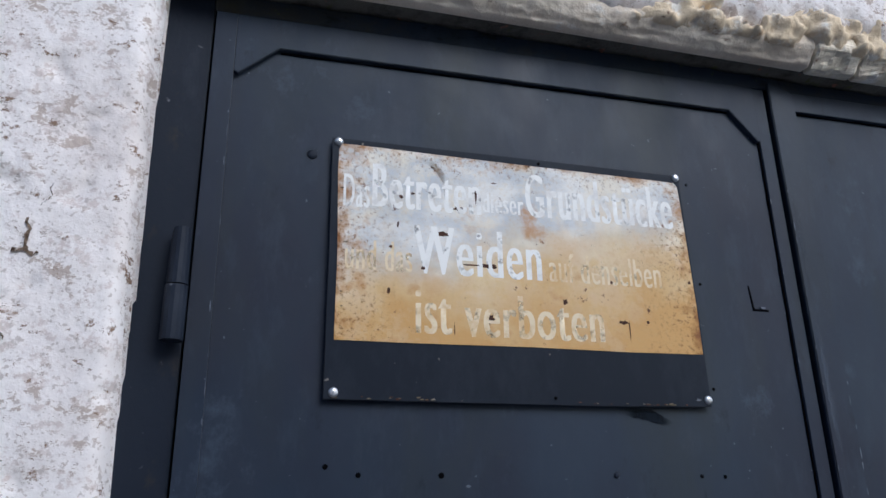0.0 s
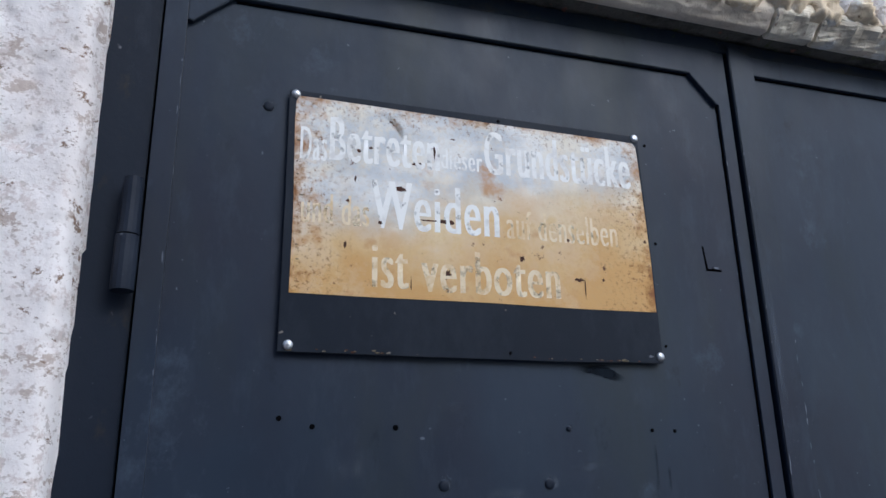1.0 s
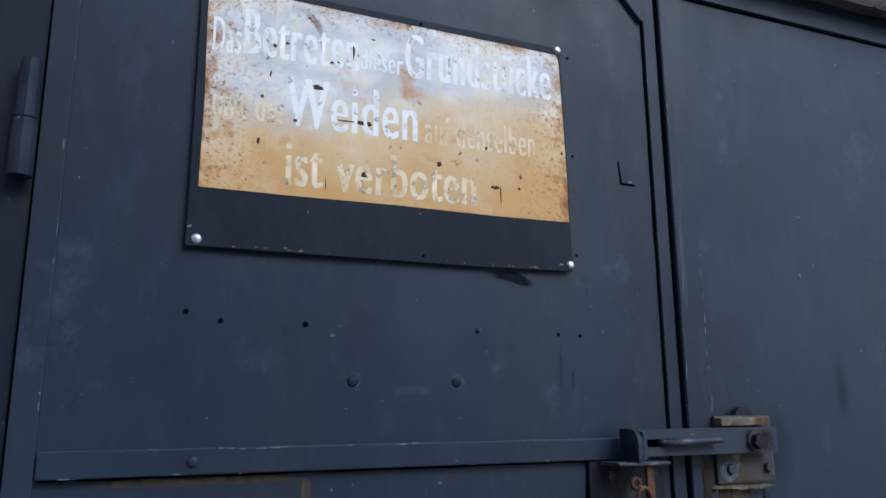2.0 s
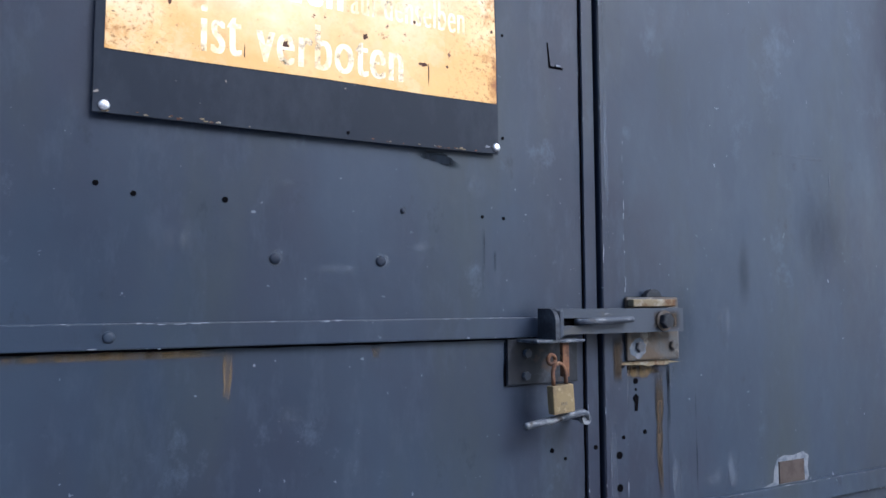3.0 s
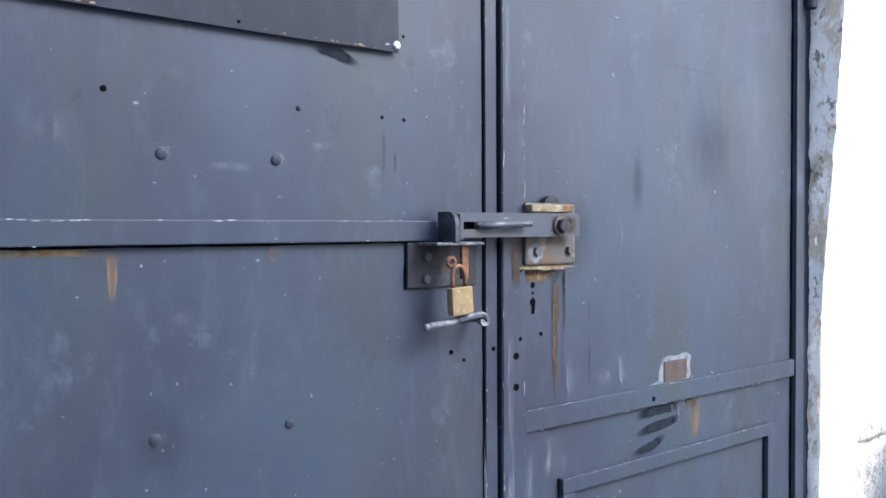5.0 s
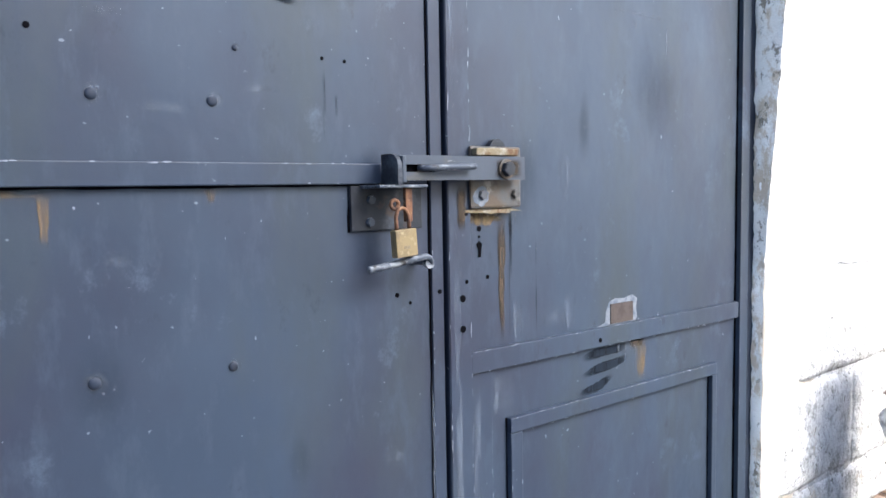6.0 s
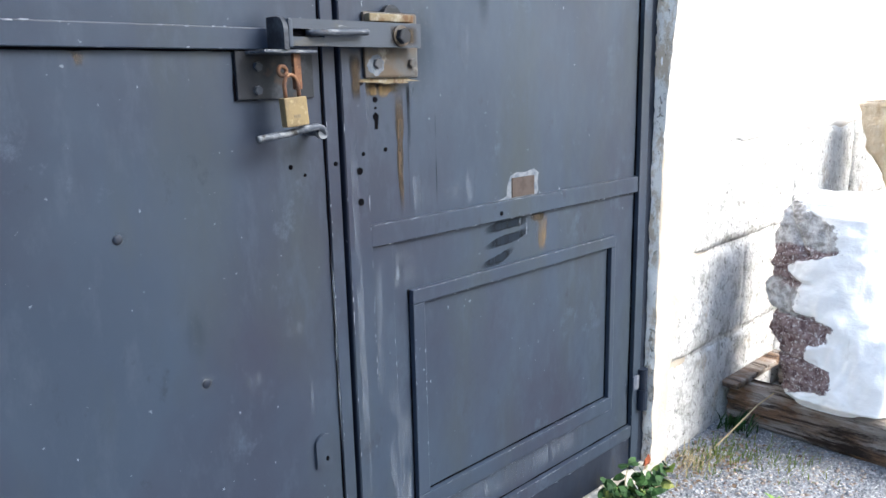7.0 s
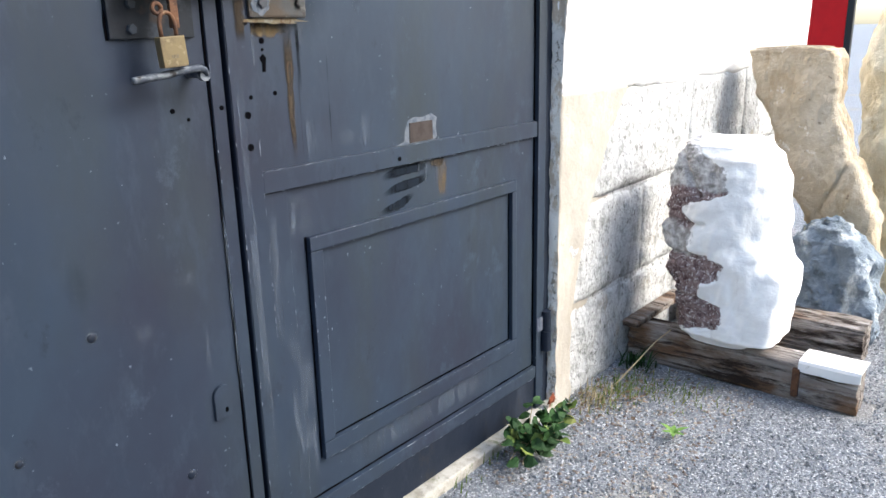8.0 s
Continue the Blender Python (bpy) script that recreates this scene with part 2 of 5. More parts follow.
gravel_ground = mat("gravel_bed", (0.20, 0.208, 0.225),
                    (((0.50, 0.50, 0.51), 120.0, 0.52, 0.62, ONE, 3.0), ((0.16, 0.16, 0.165), 90.0, 0.56, 0.68, ONE, 3.0),
                     ((0.30, 0.27, 0.23), 1.6, 0.5, 0.75, ONE, 5.0)), 0.95, 0.03, 0.0,
                    ((85.0, 1.0, 0.015, ONE), (30.0, 0.5, 0.01, ONE)), 0.2)
old_wood = mat("weathered_grey_timber", (0.26, 0.225, 0.20),
               (((0.42, 0.39, 0.365), 8.0, 0.50, 0.62, (3.0, 0.45, 4.0), 10.0, 0.7), ((0.17, 0.10, 0.060), 3.0, 0.50, 0.62, (1.6, 0.9, 1.8), 8.0),
                ((0.050, 0.034, 0.027), 9.0, 0.52, 0.60, (3.0, 0.35, 5.0), 9.0, 0.7), ((0.030, 0.021, 0.017), 3.5, 0.53, 0.62, (2.0, 0.6, 2.5), 9.0, 0.7)), 0.9, 0.05, 0.0,
               ((14.0, 1.0, 0.016, (4.0, 0.3, 6.0)), (60.0, 0.6, 0.005, (2, 0.4, 3))), 0.15)
# for the unseen slab added behind the camera to block low sky
sky_block_grey = mat("dull_sky_block_grey", (0.16, 0.17, 0.16), (((0.10, 0.11, 0.10), 0.8, 0.45, 0.65, ONE, 6.0),), 0.9, 0.05, 0.0, ((20.0, 0.3, 0.01, ONE),), 0.2)
white_cap = mat("chipped_white_paint", (0.78, 0.77, 0.75), (((0.40, 0.36, 0.32), 14.0, 0.62, 0.70, ONE, 6.0),), 0.6, 0.1, 0.0,
                ((40.0, 0.3, 0.004, ONE),))
yellow_stone = mat("honey_coloured_limestone", (0.44, 0.355, 0.25),
                   (((0.53, 0.46, 0.36), 3.2, 0.46, 0.64, (1, 1, 0.6), 8.0), ((0.34, 0.25, 0.15), 5.0, 0.54, 0.68, (1, 1, 0.5), 10.0, 0.72),
                    ((0.22, 0.17, 0.12), 24.0, 0.64, 0.71, ONE, 8.0), ((0.68, 0.63, 0.54), 18.0, 0.62, 0.70, ONE, 8.0)), 0.92, 0.04, 0.0,
                   ((8.0, 0.8, 0.05, (1, 1, 0.6)), (36.0, 0.8, 0.014, ONE), (130.0, 0.5, 0.004, ONE)), 0.2)
pale_honey = mat("pale_honey_limestone", (0.72, 0.60, 0.40),
                 (((0.80, 0.73, 0.58), 3.2, 0.46, 0.64, (1, 1, 0.6), 8.0), ((0.50, 0.37, 0.20), 6.0, 0.56, 0.68, (1, 1, 0.45), 10.0, 0.72)), 0.92, 0.04, 0.0,
                 ((8.0, 0.8, 0.05, (1, 1, 0.6)), (40.0, 0.8, 0.014, ONE)), 0.2)
blue_stone = mat("blue_grey_stone", (0.19, 0.225, 0.265),
                 (((0.58, 0.61, 0.62), 7.0, 0.52, 0.62, (1, 1, 0.5), 7.0), ((0.09, 0.11, 0.13), 9.0, 0.55, 0.7, ONE, 6.0),
                  ((0.34, 0.32, 0.22), 14.0, 0.64, 0.74, ONE, 5.0)), 0.85, 0.06, 0.0,
                 ((10.0, 1.0, 0.05, ONE), (50.0, 0.9, 0.012, ONE)), 0.3)
red_metal = mat("red_enamel", (0.46, 0.006, 0.009), (((0.36, 0.005, 0.008), 3.0, 0.5, 0.7, ONE, 4.0),), 0.45, 0.05, spec=0.15)
black_trim = mat("black_trim", (0.015, 0.015, 0.017), (), 0.5, 0.05)
leaf_dark = mat("dark_green_leaf", (0.016, 0.042, 0.012), (((0.035, 0.085, 0.020), 18.0, 0.5, 0.68, ONE, 4.0),), 0.68, 0.1)
leaf_light = mat("yellow_green_leaf", (0.12, 0.17, 0.035), (((0.22, 0.22, 0.06), 14.0, 0.5, 0.7, ONE, 4.0),), 0.6, 0.1)
leaf_bright = mat("bright_green_leaf", (0.13, 0.24, 0.05), (((0.20, 0.28, 0.08), 18.0, 0.5, 0.7, ONE, 4.0),), 0.6, 0.1)
dry_stalk = mat("dry_straw", (0.42, 0.34, 0.20), (((0.24, 0.17, 0.10), 14.0, 0.5, 0.7, ONE, 4.0),), 0.85, 0.08)
dry_litter = mat("brown_leaf_litter", (0.115, 0.075, 0.050), (((0.24, 0.19, 0.14), 20.0, 0.5, 0.7, ONE, 4.0),), 0.9, 0.06)
dead_leaf = mat("rust_red_dead_leaf", (0.20, 0.055, 0.025), (((0.10, 0.04, 0.025), 20.0, 0.5, 0.7, ONE, 4.0),), 0.85, 0.08)


CRUST = ((0.0, 0.20), (0.05, 0.12), (0.08, -0.02), (0.17, -0.03), (0.19, 0.06), (0.25, 0.05), (0.27, 0.0), (0.34, -0.02), (0.355, 0.03), (0.37, 0.08), (0.46, 0.07), (0.48, 0.06),
         (0.51, 0.13), (0.555, 0.10), (0.575, 0.05), (0.60, -0.02), (0.70, 0.0), (0.74, 0.08), (0.82, 0.20))


def crust_edge(z):
    """How far, along y, the crust reaches over the boulder's face at this height."""
    for (z0, a), (z1, b) in zip(CRUST, CRUST[1:]):
        if z <= z1:
            return a + (b - a) * max(0.0, (z - z0) / (z1 - z0))
    return 0.2


def boulder_material():
    """White quartz with a broken crust of grey and purple-brown on the side that faces the wall."""
    m = mat("white_quartz", (0.91, 0.90, 0.89), (((0.84, 0.82, 0.81), 4.0, 0.5, 0.75, ONE, 6.0), ((0.72, 0.69, 0.67), 7.0, 0.62, 0.70, (1, 1, 0.4), 10.0, 0.7)), 0.7, 0.08, 0.0,
            ((5.0, 0.25, 0.03, ONE), (34.0, 0.35, 0.008, ONE), (110.0, 0.3, 0.003, ONE)), 0.3)
    nt = m.node_tree
    n, link = nt.nodes, nt.links.new
    bsdf = n["Principled BSDF"]
    clean = bsdf.inputs["Base Color"].links[0].from_socket
    co = n.new("ShaderNodeTexCoord").outputs["Object"]
    sep = n.new("ShaderNodeSeparateXYZ")
    link(co, sep.inputs[0])

    def curve(points, lo, hi):
        """Value by height, as a ramp over 0 to 0.82 m."""
        pos = n.new("ShaderNodeMapRange")
        pos.inputs["From Max"].default_value = 0.82
        link(sep.outputs["Z"], pos.inputs["Value"])
        ramp = n.new("ShaderNodeValToRGB")
        e = ramp.color_ramp.elements
        for k, (z, v) in enumerate(points):
            el = e[0] if k == 0 else e.new(z / 0.82) if k < len(points) - 1 else e[len(e) - 1]
            el.position = z / 0.82
            g = (v - lo) / (hi - lo)
            el.color = (g, g, g, 1)
        link(pos.outputs["Result"], ramp.inputs["Fac"])
        out = n.new("ShaderNodeMapRange")
        out.inputs["To Min"].default_value, out.inputs["To Max"].default_value = lo, hi
        link(ramp.outputs["Color"], out.inputs["Value"])
        return out.outputs["Result"]

    def grain(scale, grit):
        t = n.new("ShaderNodeTexNoise")
        t.inputs["Scale"].default_value, t.inputs["Detail"].default_value, t.inputs["Roughness"].default_value = scale, 10.0, grit
        link(co, t.inputs["Vector"])
        return t.outputs["Fac"]

    def mixed(fac, a, b):
        t = n.new("ShaderNodeMix")
        t.data_type = "RGBA"
        for value, slot in ((fac, "Factor"), (a, "A"), (b, "B")):
            if isinstance(value, tuple):
                t.inputs[slot].default_value = (*value, 1)
            else:
                link(value, t.inputs[slot])
        return t.outputs["Result"]

    def ranged(v, lo, hi):
        t = n.new("ShaderNodeMapRange")
        t.inputs["From Min"].default_value, t.inputs["From Max"].default_value = lo, hi
        link(v, t.inputs["Value"])
        return t.outputs["Result"]

    def summed(op, a, b, c=None):
        t = n.new("ShaderNodeMath")
        t.operation = op
        for k, v in enumerate((a, b, c)):
            if isinstance(v, float):
                t.inputs[k].default_value = v
            elif v is not None:
                link(v, t.inputs[k])
        return t.outputs[0]

    past = summed("ADD", summed("SUBTRACT", sep.outputs["Y"], curve(CRUST, -0.1, 0.25)), 0.030)
    past = summed("MULTIPLY_ADD", summed("SUBTRACT", grain(10.0, 0.7), 0.5), 0.22, past)
    edge = ranged(past, 0.0, 0.006)
    purple = mixed(ranged(grain(34.0, 0.75), 0.40, 0.58), (0.075, 0.036, 0.038), (0.27, 0.20, 0.195))
    purple = mixed(ranged(grain(80.0, 0.7), 0.54, 0.62), purple, (0.66, 0.63, 0.62))
    grey = mixed(ranged(grain(24.0, 0.75), 0.40, 0.60), (0.24, 0.22, 0.21), (0.62, 0.61, 0.60))
    greyness = summed("ADD", curve(((0.0, 0.5), (0.08, 0.2), (0.33, 0.25), (0.37, 0.75), (0.45, 0.7), (0.49, 0.15), (0.59, 0.2), (0.63, 0.9), (0.82, 0.9)), 0.0, 1.0), summed("MULTIPLY_ADD", grain(8.0, 0.65), 1.6, -0.8))
    crust = mixed(ranged(greyness, 0.40, 0.60), purple, grey)
    link(mixed(edge, clean, crust), bsdf.inputs["Base Color"])
    return m


def enamel_material():
    """Old sign enamel: white above, ochre below where rust has bled through, with brown specks and rusty rims."""
    m = mat("rusted_sign_enamel", (0.52, 0.54, 0.56),
            (((0.76, 0.74, 0.70), 7.0, 0.44, 0.62, (1, 1, 1.6), 6.0),), 0.5, 0.12, 0.0, ((60.0, 0.25, 0.002, ONE),))
    nt = m.node_tree
    n, link = nt.nodes, nt.links.new
    bsdf = n["Principled BSDF"]
    colour = bsdf.inputs["Base Color"].links[0].from_socket
    co = n.new("ShaderNodeTexCoord").outputs["Object"]
    sep = n.new("ShaderNodeSeparateXYZ")
    link(co, sep.inputs[0])

    def noise_of(scale, detail, rough=0.6):
        t = n.new("ShaderNodeTexNoise")
        t.inputs["Scale"].default_value, t.inputs["Detail"].default_value, t.inputs["Roughness"].default_value = scale, detail, rough
        link(co, t.inputs["Vector"])
        return t.outputs["Fac"]

    def math(op, a, b, c=None):
        t = n.new("ShaderNodeMath")
        t.operation = op
        for k, v in enumerate((a, b, c)):
            if v is None:
                continue
            if isinstance(v, (int, float)):
                t.inputs[k].default_value = v
            else:
                link(v, t.inputs[k])
        return t.outputs[0]

    def ranged(v, lo, hi, top=1.0):
        t = n.new("ShaderNodeMapRange")
        t.inputs["From Min"].default_value, t.inputs["From Max"].default_value, t.inputs["To Max"].default_value = lo, hi, top
        link(v, t.inputs["Value"])
        return t.outputs["Result"]

    def over(fac, col):
        nonlocal colour
        t = n.new("ShaderNodeMix")
        t.data_type = "RGBA"
        link(fac, t.inputs["Factor"])
        link(colour, t.inputs["A"])
        if isinstance(col, tuple):
            t.inputs["B"].default_value = (*col, 1)
        else:
            link(col, t.inputs["B"])
        colour = t.outputs["Result"]

    # height on the sign: 0 at the lower rim, 1 at the upper
    up = math("DIVIDE", math("SUBTRACT", sep.outputs["Z"], 1.886), 0.369)
    along = math("DIVIDE", sep.outputs["X"], 0.707)
    # the white survives at the top and towards the hinge side
    keep = math("MULTIPLY_ADD", along, -0.50, math("ADD", up, 0.22))
    wobble = math("MULTIPLY_ADD", math("SUBTRACT", noise_of(4.0, 6.0), 0.5), 0.7, keep)
    over(ranged(wobble, 0.62, 0.36, 1.0), (0.68, 0.53, 0.31))
    low = math("MULTIPLY_ADD", math("SUBTRACT", noise_of(6.0, 7.0), 0.5), 1.5, math("MULTIPLY_ADD", along, -0.2, up))
    over(ranged(low, 0.50, -0.05, 0.9), (0.55, 0.31, 0.10))
    # pale cream blooms and dull brown haze, coarse and fine
    over(ranged(noise_of(5.0, 10.0, 0.72), 0.50, 0.64, 0.7), (0.77, 0.68, 0.52))
    over(ranged(noise_of(120.0, 6.0, 0.7), 0.50, 0.68, 0.35), (0.50, 0.34, 0.16))
    spots = math("MULTIPLY", ranged(noise_of(10.0, 9.0, 0.68), 0.48, 0.66, 1.0), ranged(wobble, 0.70, 0.40, 0.75))
    over(spots, (0.52, 0.29, 0.10))
    pale = math("MULTIPLY", ranged(noise_of(15.0, 9.0, 0.68), 0.52, 0.66, 1.0), ranged(low, 0.1, 0.6, 0.7))
    over(pale, (0.82, 0.76, 0.64))
    # rims
    rim = math("MINIMUM", math("MINIMUM", along, math("SUBTRACT", 1.0, along)), math("MULTIPLY", math("SUBTRACT", 1.0, up), 1.1))
    rim_n = math("MULTIPLY_ADD", math("SUBTRACT", noise_of(22.0, 8.0, 0.7), 0.5), -0.34, rim)
    over(ranged(rim_n, 0.055, -0.05, 0.9), (0.52, 0.27, 0.06))
    over(ranged(rim_n, 0.030, -0.04, 0.95), (0.22, 0.085, 0.025))
    over(ranged(noise_of(46.0, 6.0, 0.72), 0.645, 0.68, 0.95), (0.11, 0.045, 0.025))
    fine = math("MULTIPLY", ranged(noise_of(110.0, 6.0, 0.75), 0.53, 0.62, 0.9), ranged(rim_n, 0.17, 0.04, 1.0))
    over(fine, (0.17, 0.075, 0.022))
    over(ranged(noise_of(12.0, 6.0), 0.58, 0.70, 0.8), (0.44, 0.21, 0.06))
    link(colour, bsdf.inputs["Base Color"])
    return m


quartz = boulder_material()
enamel = enamel_material()
sign_black = mat("black_sign_paint", (0.014, 0.018, 0.027), (((0.024, 0.029, 0.040), 9.0, 0.46, 0.70, (1, 1, 0.5), 9.0, 0.7), ((0.20, 0.18, 0.16), 50.0, 0.73, 0.78, ONE, 2.0)),
                 0.5, 0.1, 0.0, ((40.0, 0.15, 0.002, ONE),), 0.08)
letter_white = mat("worn_white_lettering", (0.83, 0.82, 0.79), (((0.68, 0.66, 0.63), 34.0, 0.50, 0.64, ONE, 6.0),), 0.6, 0.08)
letter_cream = mat("faded_cream_lettering", (0.75, 0.63, 0.44), (((0.64, 0.48, 0.28), 34.0, 0.48, 0.62, ONE, 6.0),), 0.6, 0.08)
for m, grain, lo, hi in ((letter_white, 60.0, 0.24, 0.40), (letter_cream, 55.0, 0.26, 0.46)):
    nt = m.node_tree
    tex = nt.nodes.new("ShaderNodeTexNoise")
    tex.inputs["Scale"].default_value, tex.inputs["Detail"].default_value = grain, 7.0
    nt.links.new(nt.nodes.new("ShaderNodeTexCoord").outputs["Object"], tex.inputs["Vector"])
    wear = nt.nodes.new("ShaderNodeMapRange")
    wear.inputs["From Min"].default_value, wear.inputs["From Max"].default_value = lo, hi
    nt.links.new(tex.outputs["Fac"], wear.inputs["Value"])
    nt.links.new(wear.outputs["Result"], nt.nodes["Principled BSDF"].inputs["Alpha"])
chip_brown = mat("chipped_to_brown_iron", (0.055, 0.026, 0.018), (((0.14, 0.06, 0.03), 60.0, 0.5, 0.65, ONE, 4.0),), 0.85, 0.08)


# ---- mesh helpers ----
def finish(bm, name, material, smooth=False):
    me = bpy.data.meshes.new(name)
    bmesh.ops.recalc_face_normals(bm, faces=bm.faces)
    bm.to_mesh(me)
    bm.free()
    me.materials.append(material)
    if smooth:
        me.polygons.foreach_set("use_smooth", [True] * len(me.polygons))
    return me


def part(name, bm, material, parent, label="", smooth=False):
    ob = new(name, finish(bm, name, material, smooth))
    ob.parent = parent
    return tagged(ob, label)


def thing(name, label, category, bm=None, material=None, group="", kind="", smooth=False, at=(0, 0, 0)):
    ob = new(name, finish(bm, name, material, smooth) if bm else None)
    ob.location = at
    return tagged(ob, label, category, group, kind)


def box(x0, x1, y0, y1, z0, z1, bevel=0.0, bm=None):
    bm = bm or bmesh.new()
    vs = bmesh.ops.create_cube(bm, size=1.0)["verts"]
    for v in vs:
        v.co = Vector((x0 if v.co.x < 0 else x1, y0 if v.co.y < 0 else y1, z0 if v.co.z < 0 else z1))
    if bevel:
        es = list({e for v in vs for e in v.link_edges})
        bmesh.ops.bevel(bm, geom=es, offset=bevel, segments=2, affect="EDGES", profile=0.6)
    return bm


def prism(outline, y0, y1, bevel=0.0):
    """A flat plate with the given outline in x and z, between y0 (front) and y1."""
    bm = bmesh.new()
    f = bm.faces.new([bm.verts.new((x, y0, z)) for x, z in outline])
    r = bmesh.ops.extrude_face_region(bm, geom=[f])
    for v in r["geom"]:
        if isinstance(v, bmesh.types.BMVert):
            v.co.y = y1
    if bevel:
        es = [e for e in bm.edges if all(abs(v.co.y - y0) < 1e-6 for v in e.verts)]
        bmesh.ops.bevel(bm, geom=es, offset=bevel, segments=2, affect="EDGES")
    return bm


def rod(points, radius, sides=14, bm=None, taper=1.0):
    """A round bar along a line of points, with closed ends."""
    bm = bm or bmesh.new()
    pts = [Vector(p) for p in points]
    rings = []
    for k, p in enumerate(pts):
        d = (pts[min(k + 1, len(pts) - 1)] - pts[max(k - 1, 0)]).normalized()
        u = d.orthogonal().normalized() if not rings else (u - d * u.dot(d)).normalized()
        w = d.cross(u)
        r = radius * (1 + (taper - 1) * k / max(1, len(pts) - 1))
        rings.append([bm.verts.new(p + r * (math.cos(a) * u + math.sin(a) * w)) for a in [2 * math.pi * s / sides for s in range(sides)]])
    for a, b in zip(rings, rings[1:]):
        for s in range(sides):
            bm.faces.new((a[s], a[(s + 1) % sides], b[(s + 1) % sides], b[s]))
    bm.faces.new(rings[0][::-1])
    bm.faces.new(rings[-1])
    return bm


def dome(x, y, z, r, h, bm=None, sides=14):
    """A round rivet head on a face that looks to -y."""
    bm = bm or bmesh.new()
    prof = ((1.0, 0.0), (0.97, 0.35), (0.8, 0.72), (0.45, 0.95))
    rings = [[bm.verts.new((x + r * a * math.cos(t), y - h * b, z + r * a * math.sin(t))) for t in [2 * math.pi * s / sides for s in range(sides)]] for a, b in prof]
    for a, b in zip(rings, rings[1:]):
        for s in range(sides):
            bm.faces.new((a[s], a[(s + 1) % sides], b[(s + 1) % sides], b[s]))
    bm.faces.new(rings[-1])
    bm.faces.new(rings[0][::-1])
    return bm


def hexagon(x, y, z, r, h):
    return prism([(x + r * math.cos(radians(a + 15)), z + r * math.sin(radians(a + 15))) for a in range(0, 360, 60)], y - h, y, 0.0015)


def blot(cx, cz, w, h, y, seed, ragged=0.35, steps=22):
    """A thin patch with a ragged outline on a face that looks to -y."""
    rng = random.Random(seed)
    out = []
    for s in range(steps):
        a = 2 * math.pi * s / steps
        k = 1 + ragged * (rng.random() - 0.5) * 2
        out.append((cx + w / 2 * k * math.cos(a), cz + h / 2 * k * math.sin(a)))
    return sheet(out, y - 0.0012)


def sheet(outline, y):
    """A film of one face, just proud of a surface that looks to -y."""
    bm = bmesh.new()
    bm.faces.new([bm.verts.new((x, y, z)) for x, z in outline])
    return bm


def run(x, z0, z1, w0, w1, y, seed):
    """A stain that has run down from z0 to z1, narrowing from w0 to w1."""
    rng = random.Random(seed)
    n = 9
    left, right = [], []
    for k in range(n + 1):
        f = k / n
        w = w0 + (w1 - w0) * f
        z = z0 + (z1 - z0) * f
        left.append((x - w / 2 * (1 + 0.3 * rng.uniform(-1, 1)), z))
        right.append((x + w / 2 * (1 + 0.3 * rng.uniform(-1, 1)), z))
    return sheet(left + right[::-1], y - 0.0010)


def brushed(x0, z0, x1, z1, width, y, seed):
    """A slanting brush mark with feathered ends."""
    r = random.Random(seed)
    n = 26
    top, low = [], []
    for k in range(n + 1):
        f = k / n
        w = width * (math.sin(math.pi * (0.06 + 0.9 * f)) ** 0.6) * (1 + 0.14 * r.uniform(-1, 1)) / 2
        x, z = x0 + (x1 - x0) * f, z0 + (z1 - z0) * f + width * 0.12 * math.sin(7 * f + seed)
        top.append((x, z + w))
        low.append((x, z - w))
    return sheet(top + low[::-1], y - 0.0012)


def ragged(x0, x1, z0, z1, y0, y1):
    """A narrow dark joint of uneven width between two sheets."""
    upright = z1 - z0 > x1 - x0
    a, b, wide = (z0, z1, x1 - x0) if upright else (x0, x1, z1 - z0)
    c = (x0 + x1) / 2 if upright else (z0 + z1) / 2
    n = max(8, int((b - a) / 0.02))
    one, two = [], []
    for k in range(n + 1):
        v = a + (b - a) * k / n
        w = wide * (0.48 + 0.45 * noise.fractal(Vector((v * 17, x0 * 5, z0 * 5)), 0.9, 2.1, 3))
        w = max(0.0003, w)
        one.append((c - w, v) if upright else (v, c - w))
        two.append((c + w, v) if upright else (v, c + w))
    return prism(one + two[::-1], y0, y1)


def chips(bm, x0, z0, x1, z1, y, count, seed, long=0.014, thin=0.0016):
    """Small flakes of lost paint along an edge, all in one film."""
    r = random.Random(seed)
    d = Vector((x1 - x0, 0, z1 - z0))
    d.normalize()
    s = Vector((-d.z, 0, d.x))
    for k in range(count):
        f = r.random()
        c = Vector((x0 + (x1 - x0) * f, y - 0.0008 - 0.00001 * k, z0 + (z1 - z0) * f)) + s * r.gauss(0, thin * 0.5)
        l, w = long * r.uniform(0.15, 1.0) ** 1.6, thin * r.uniform(0.3, 1.0)
        ring = []
        for q in range(9):
            a = 2 * math.pi * q / 9
            ring.append(bm.verts.new(c + d * l * math.cos(a) * r.uniform(0.6, 1.1) + s * w * math.sin(a) * r.uniform(0.5, 1.2)))
        bm.faces.new(ring)


def fbm(x, y, z, octaves=4):
    return noise.fractal(Vector((x, y, z)), 0.9, 2.1, octaves)


def steps(a, b, fine, coarse, lo, hi):
    """Places from a to b: fine between lo and hi, coarse beyond."""
    out, v = [a], a
    while v < b - 1e-6:
        v = min(b, v + (fine if lo - coarse < v < hi else coarse))
        out.append(v)
    return out


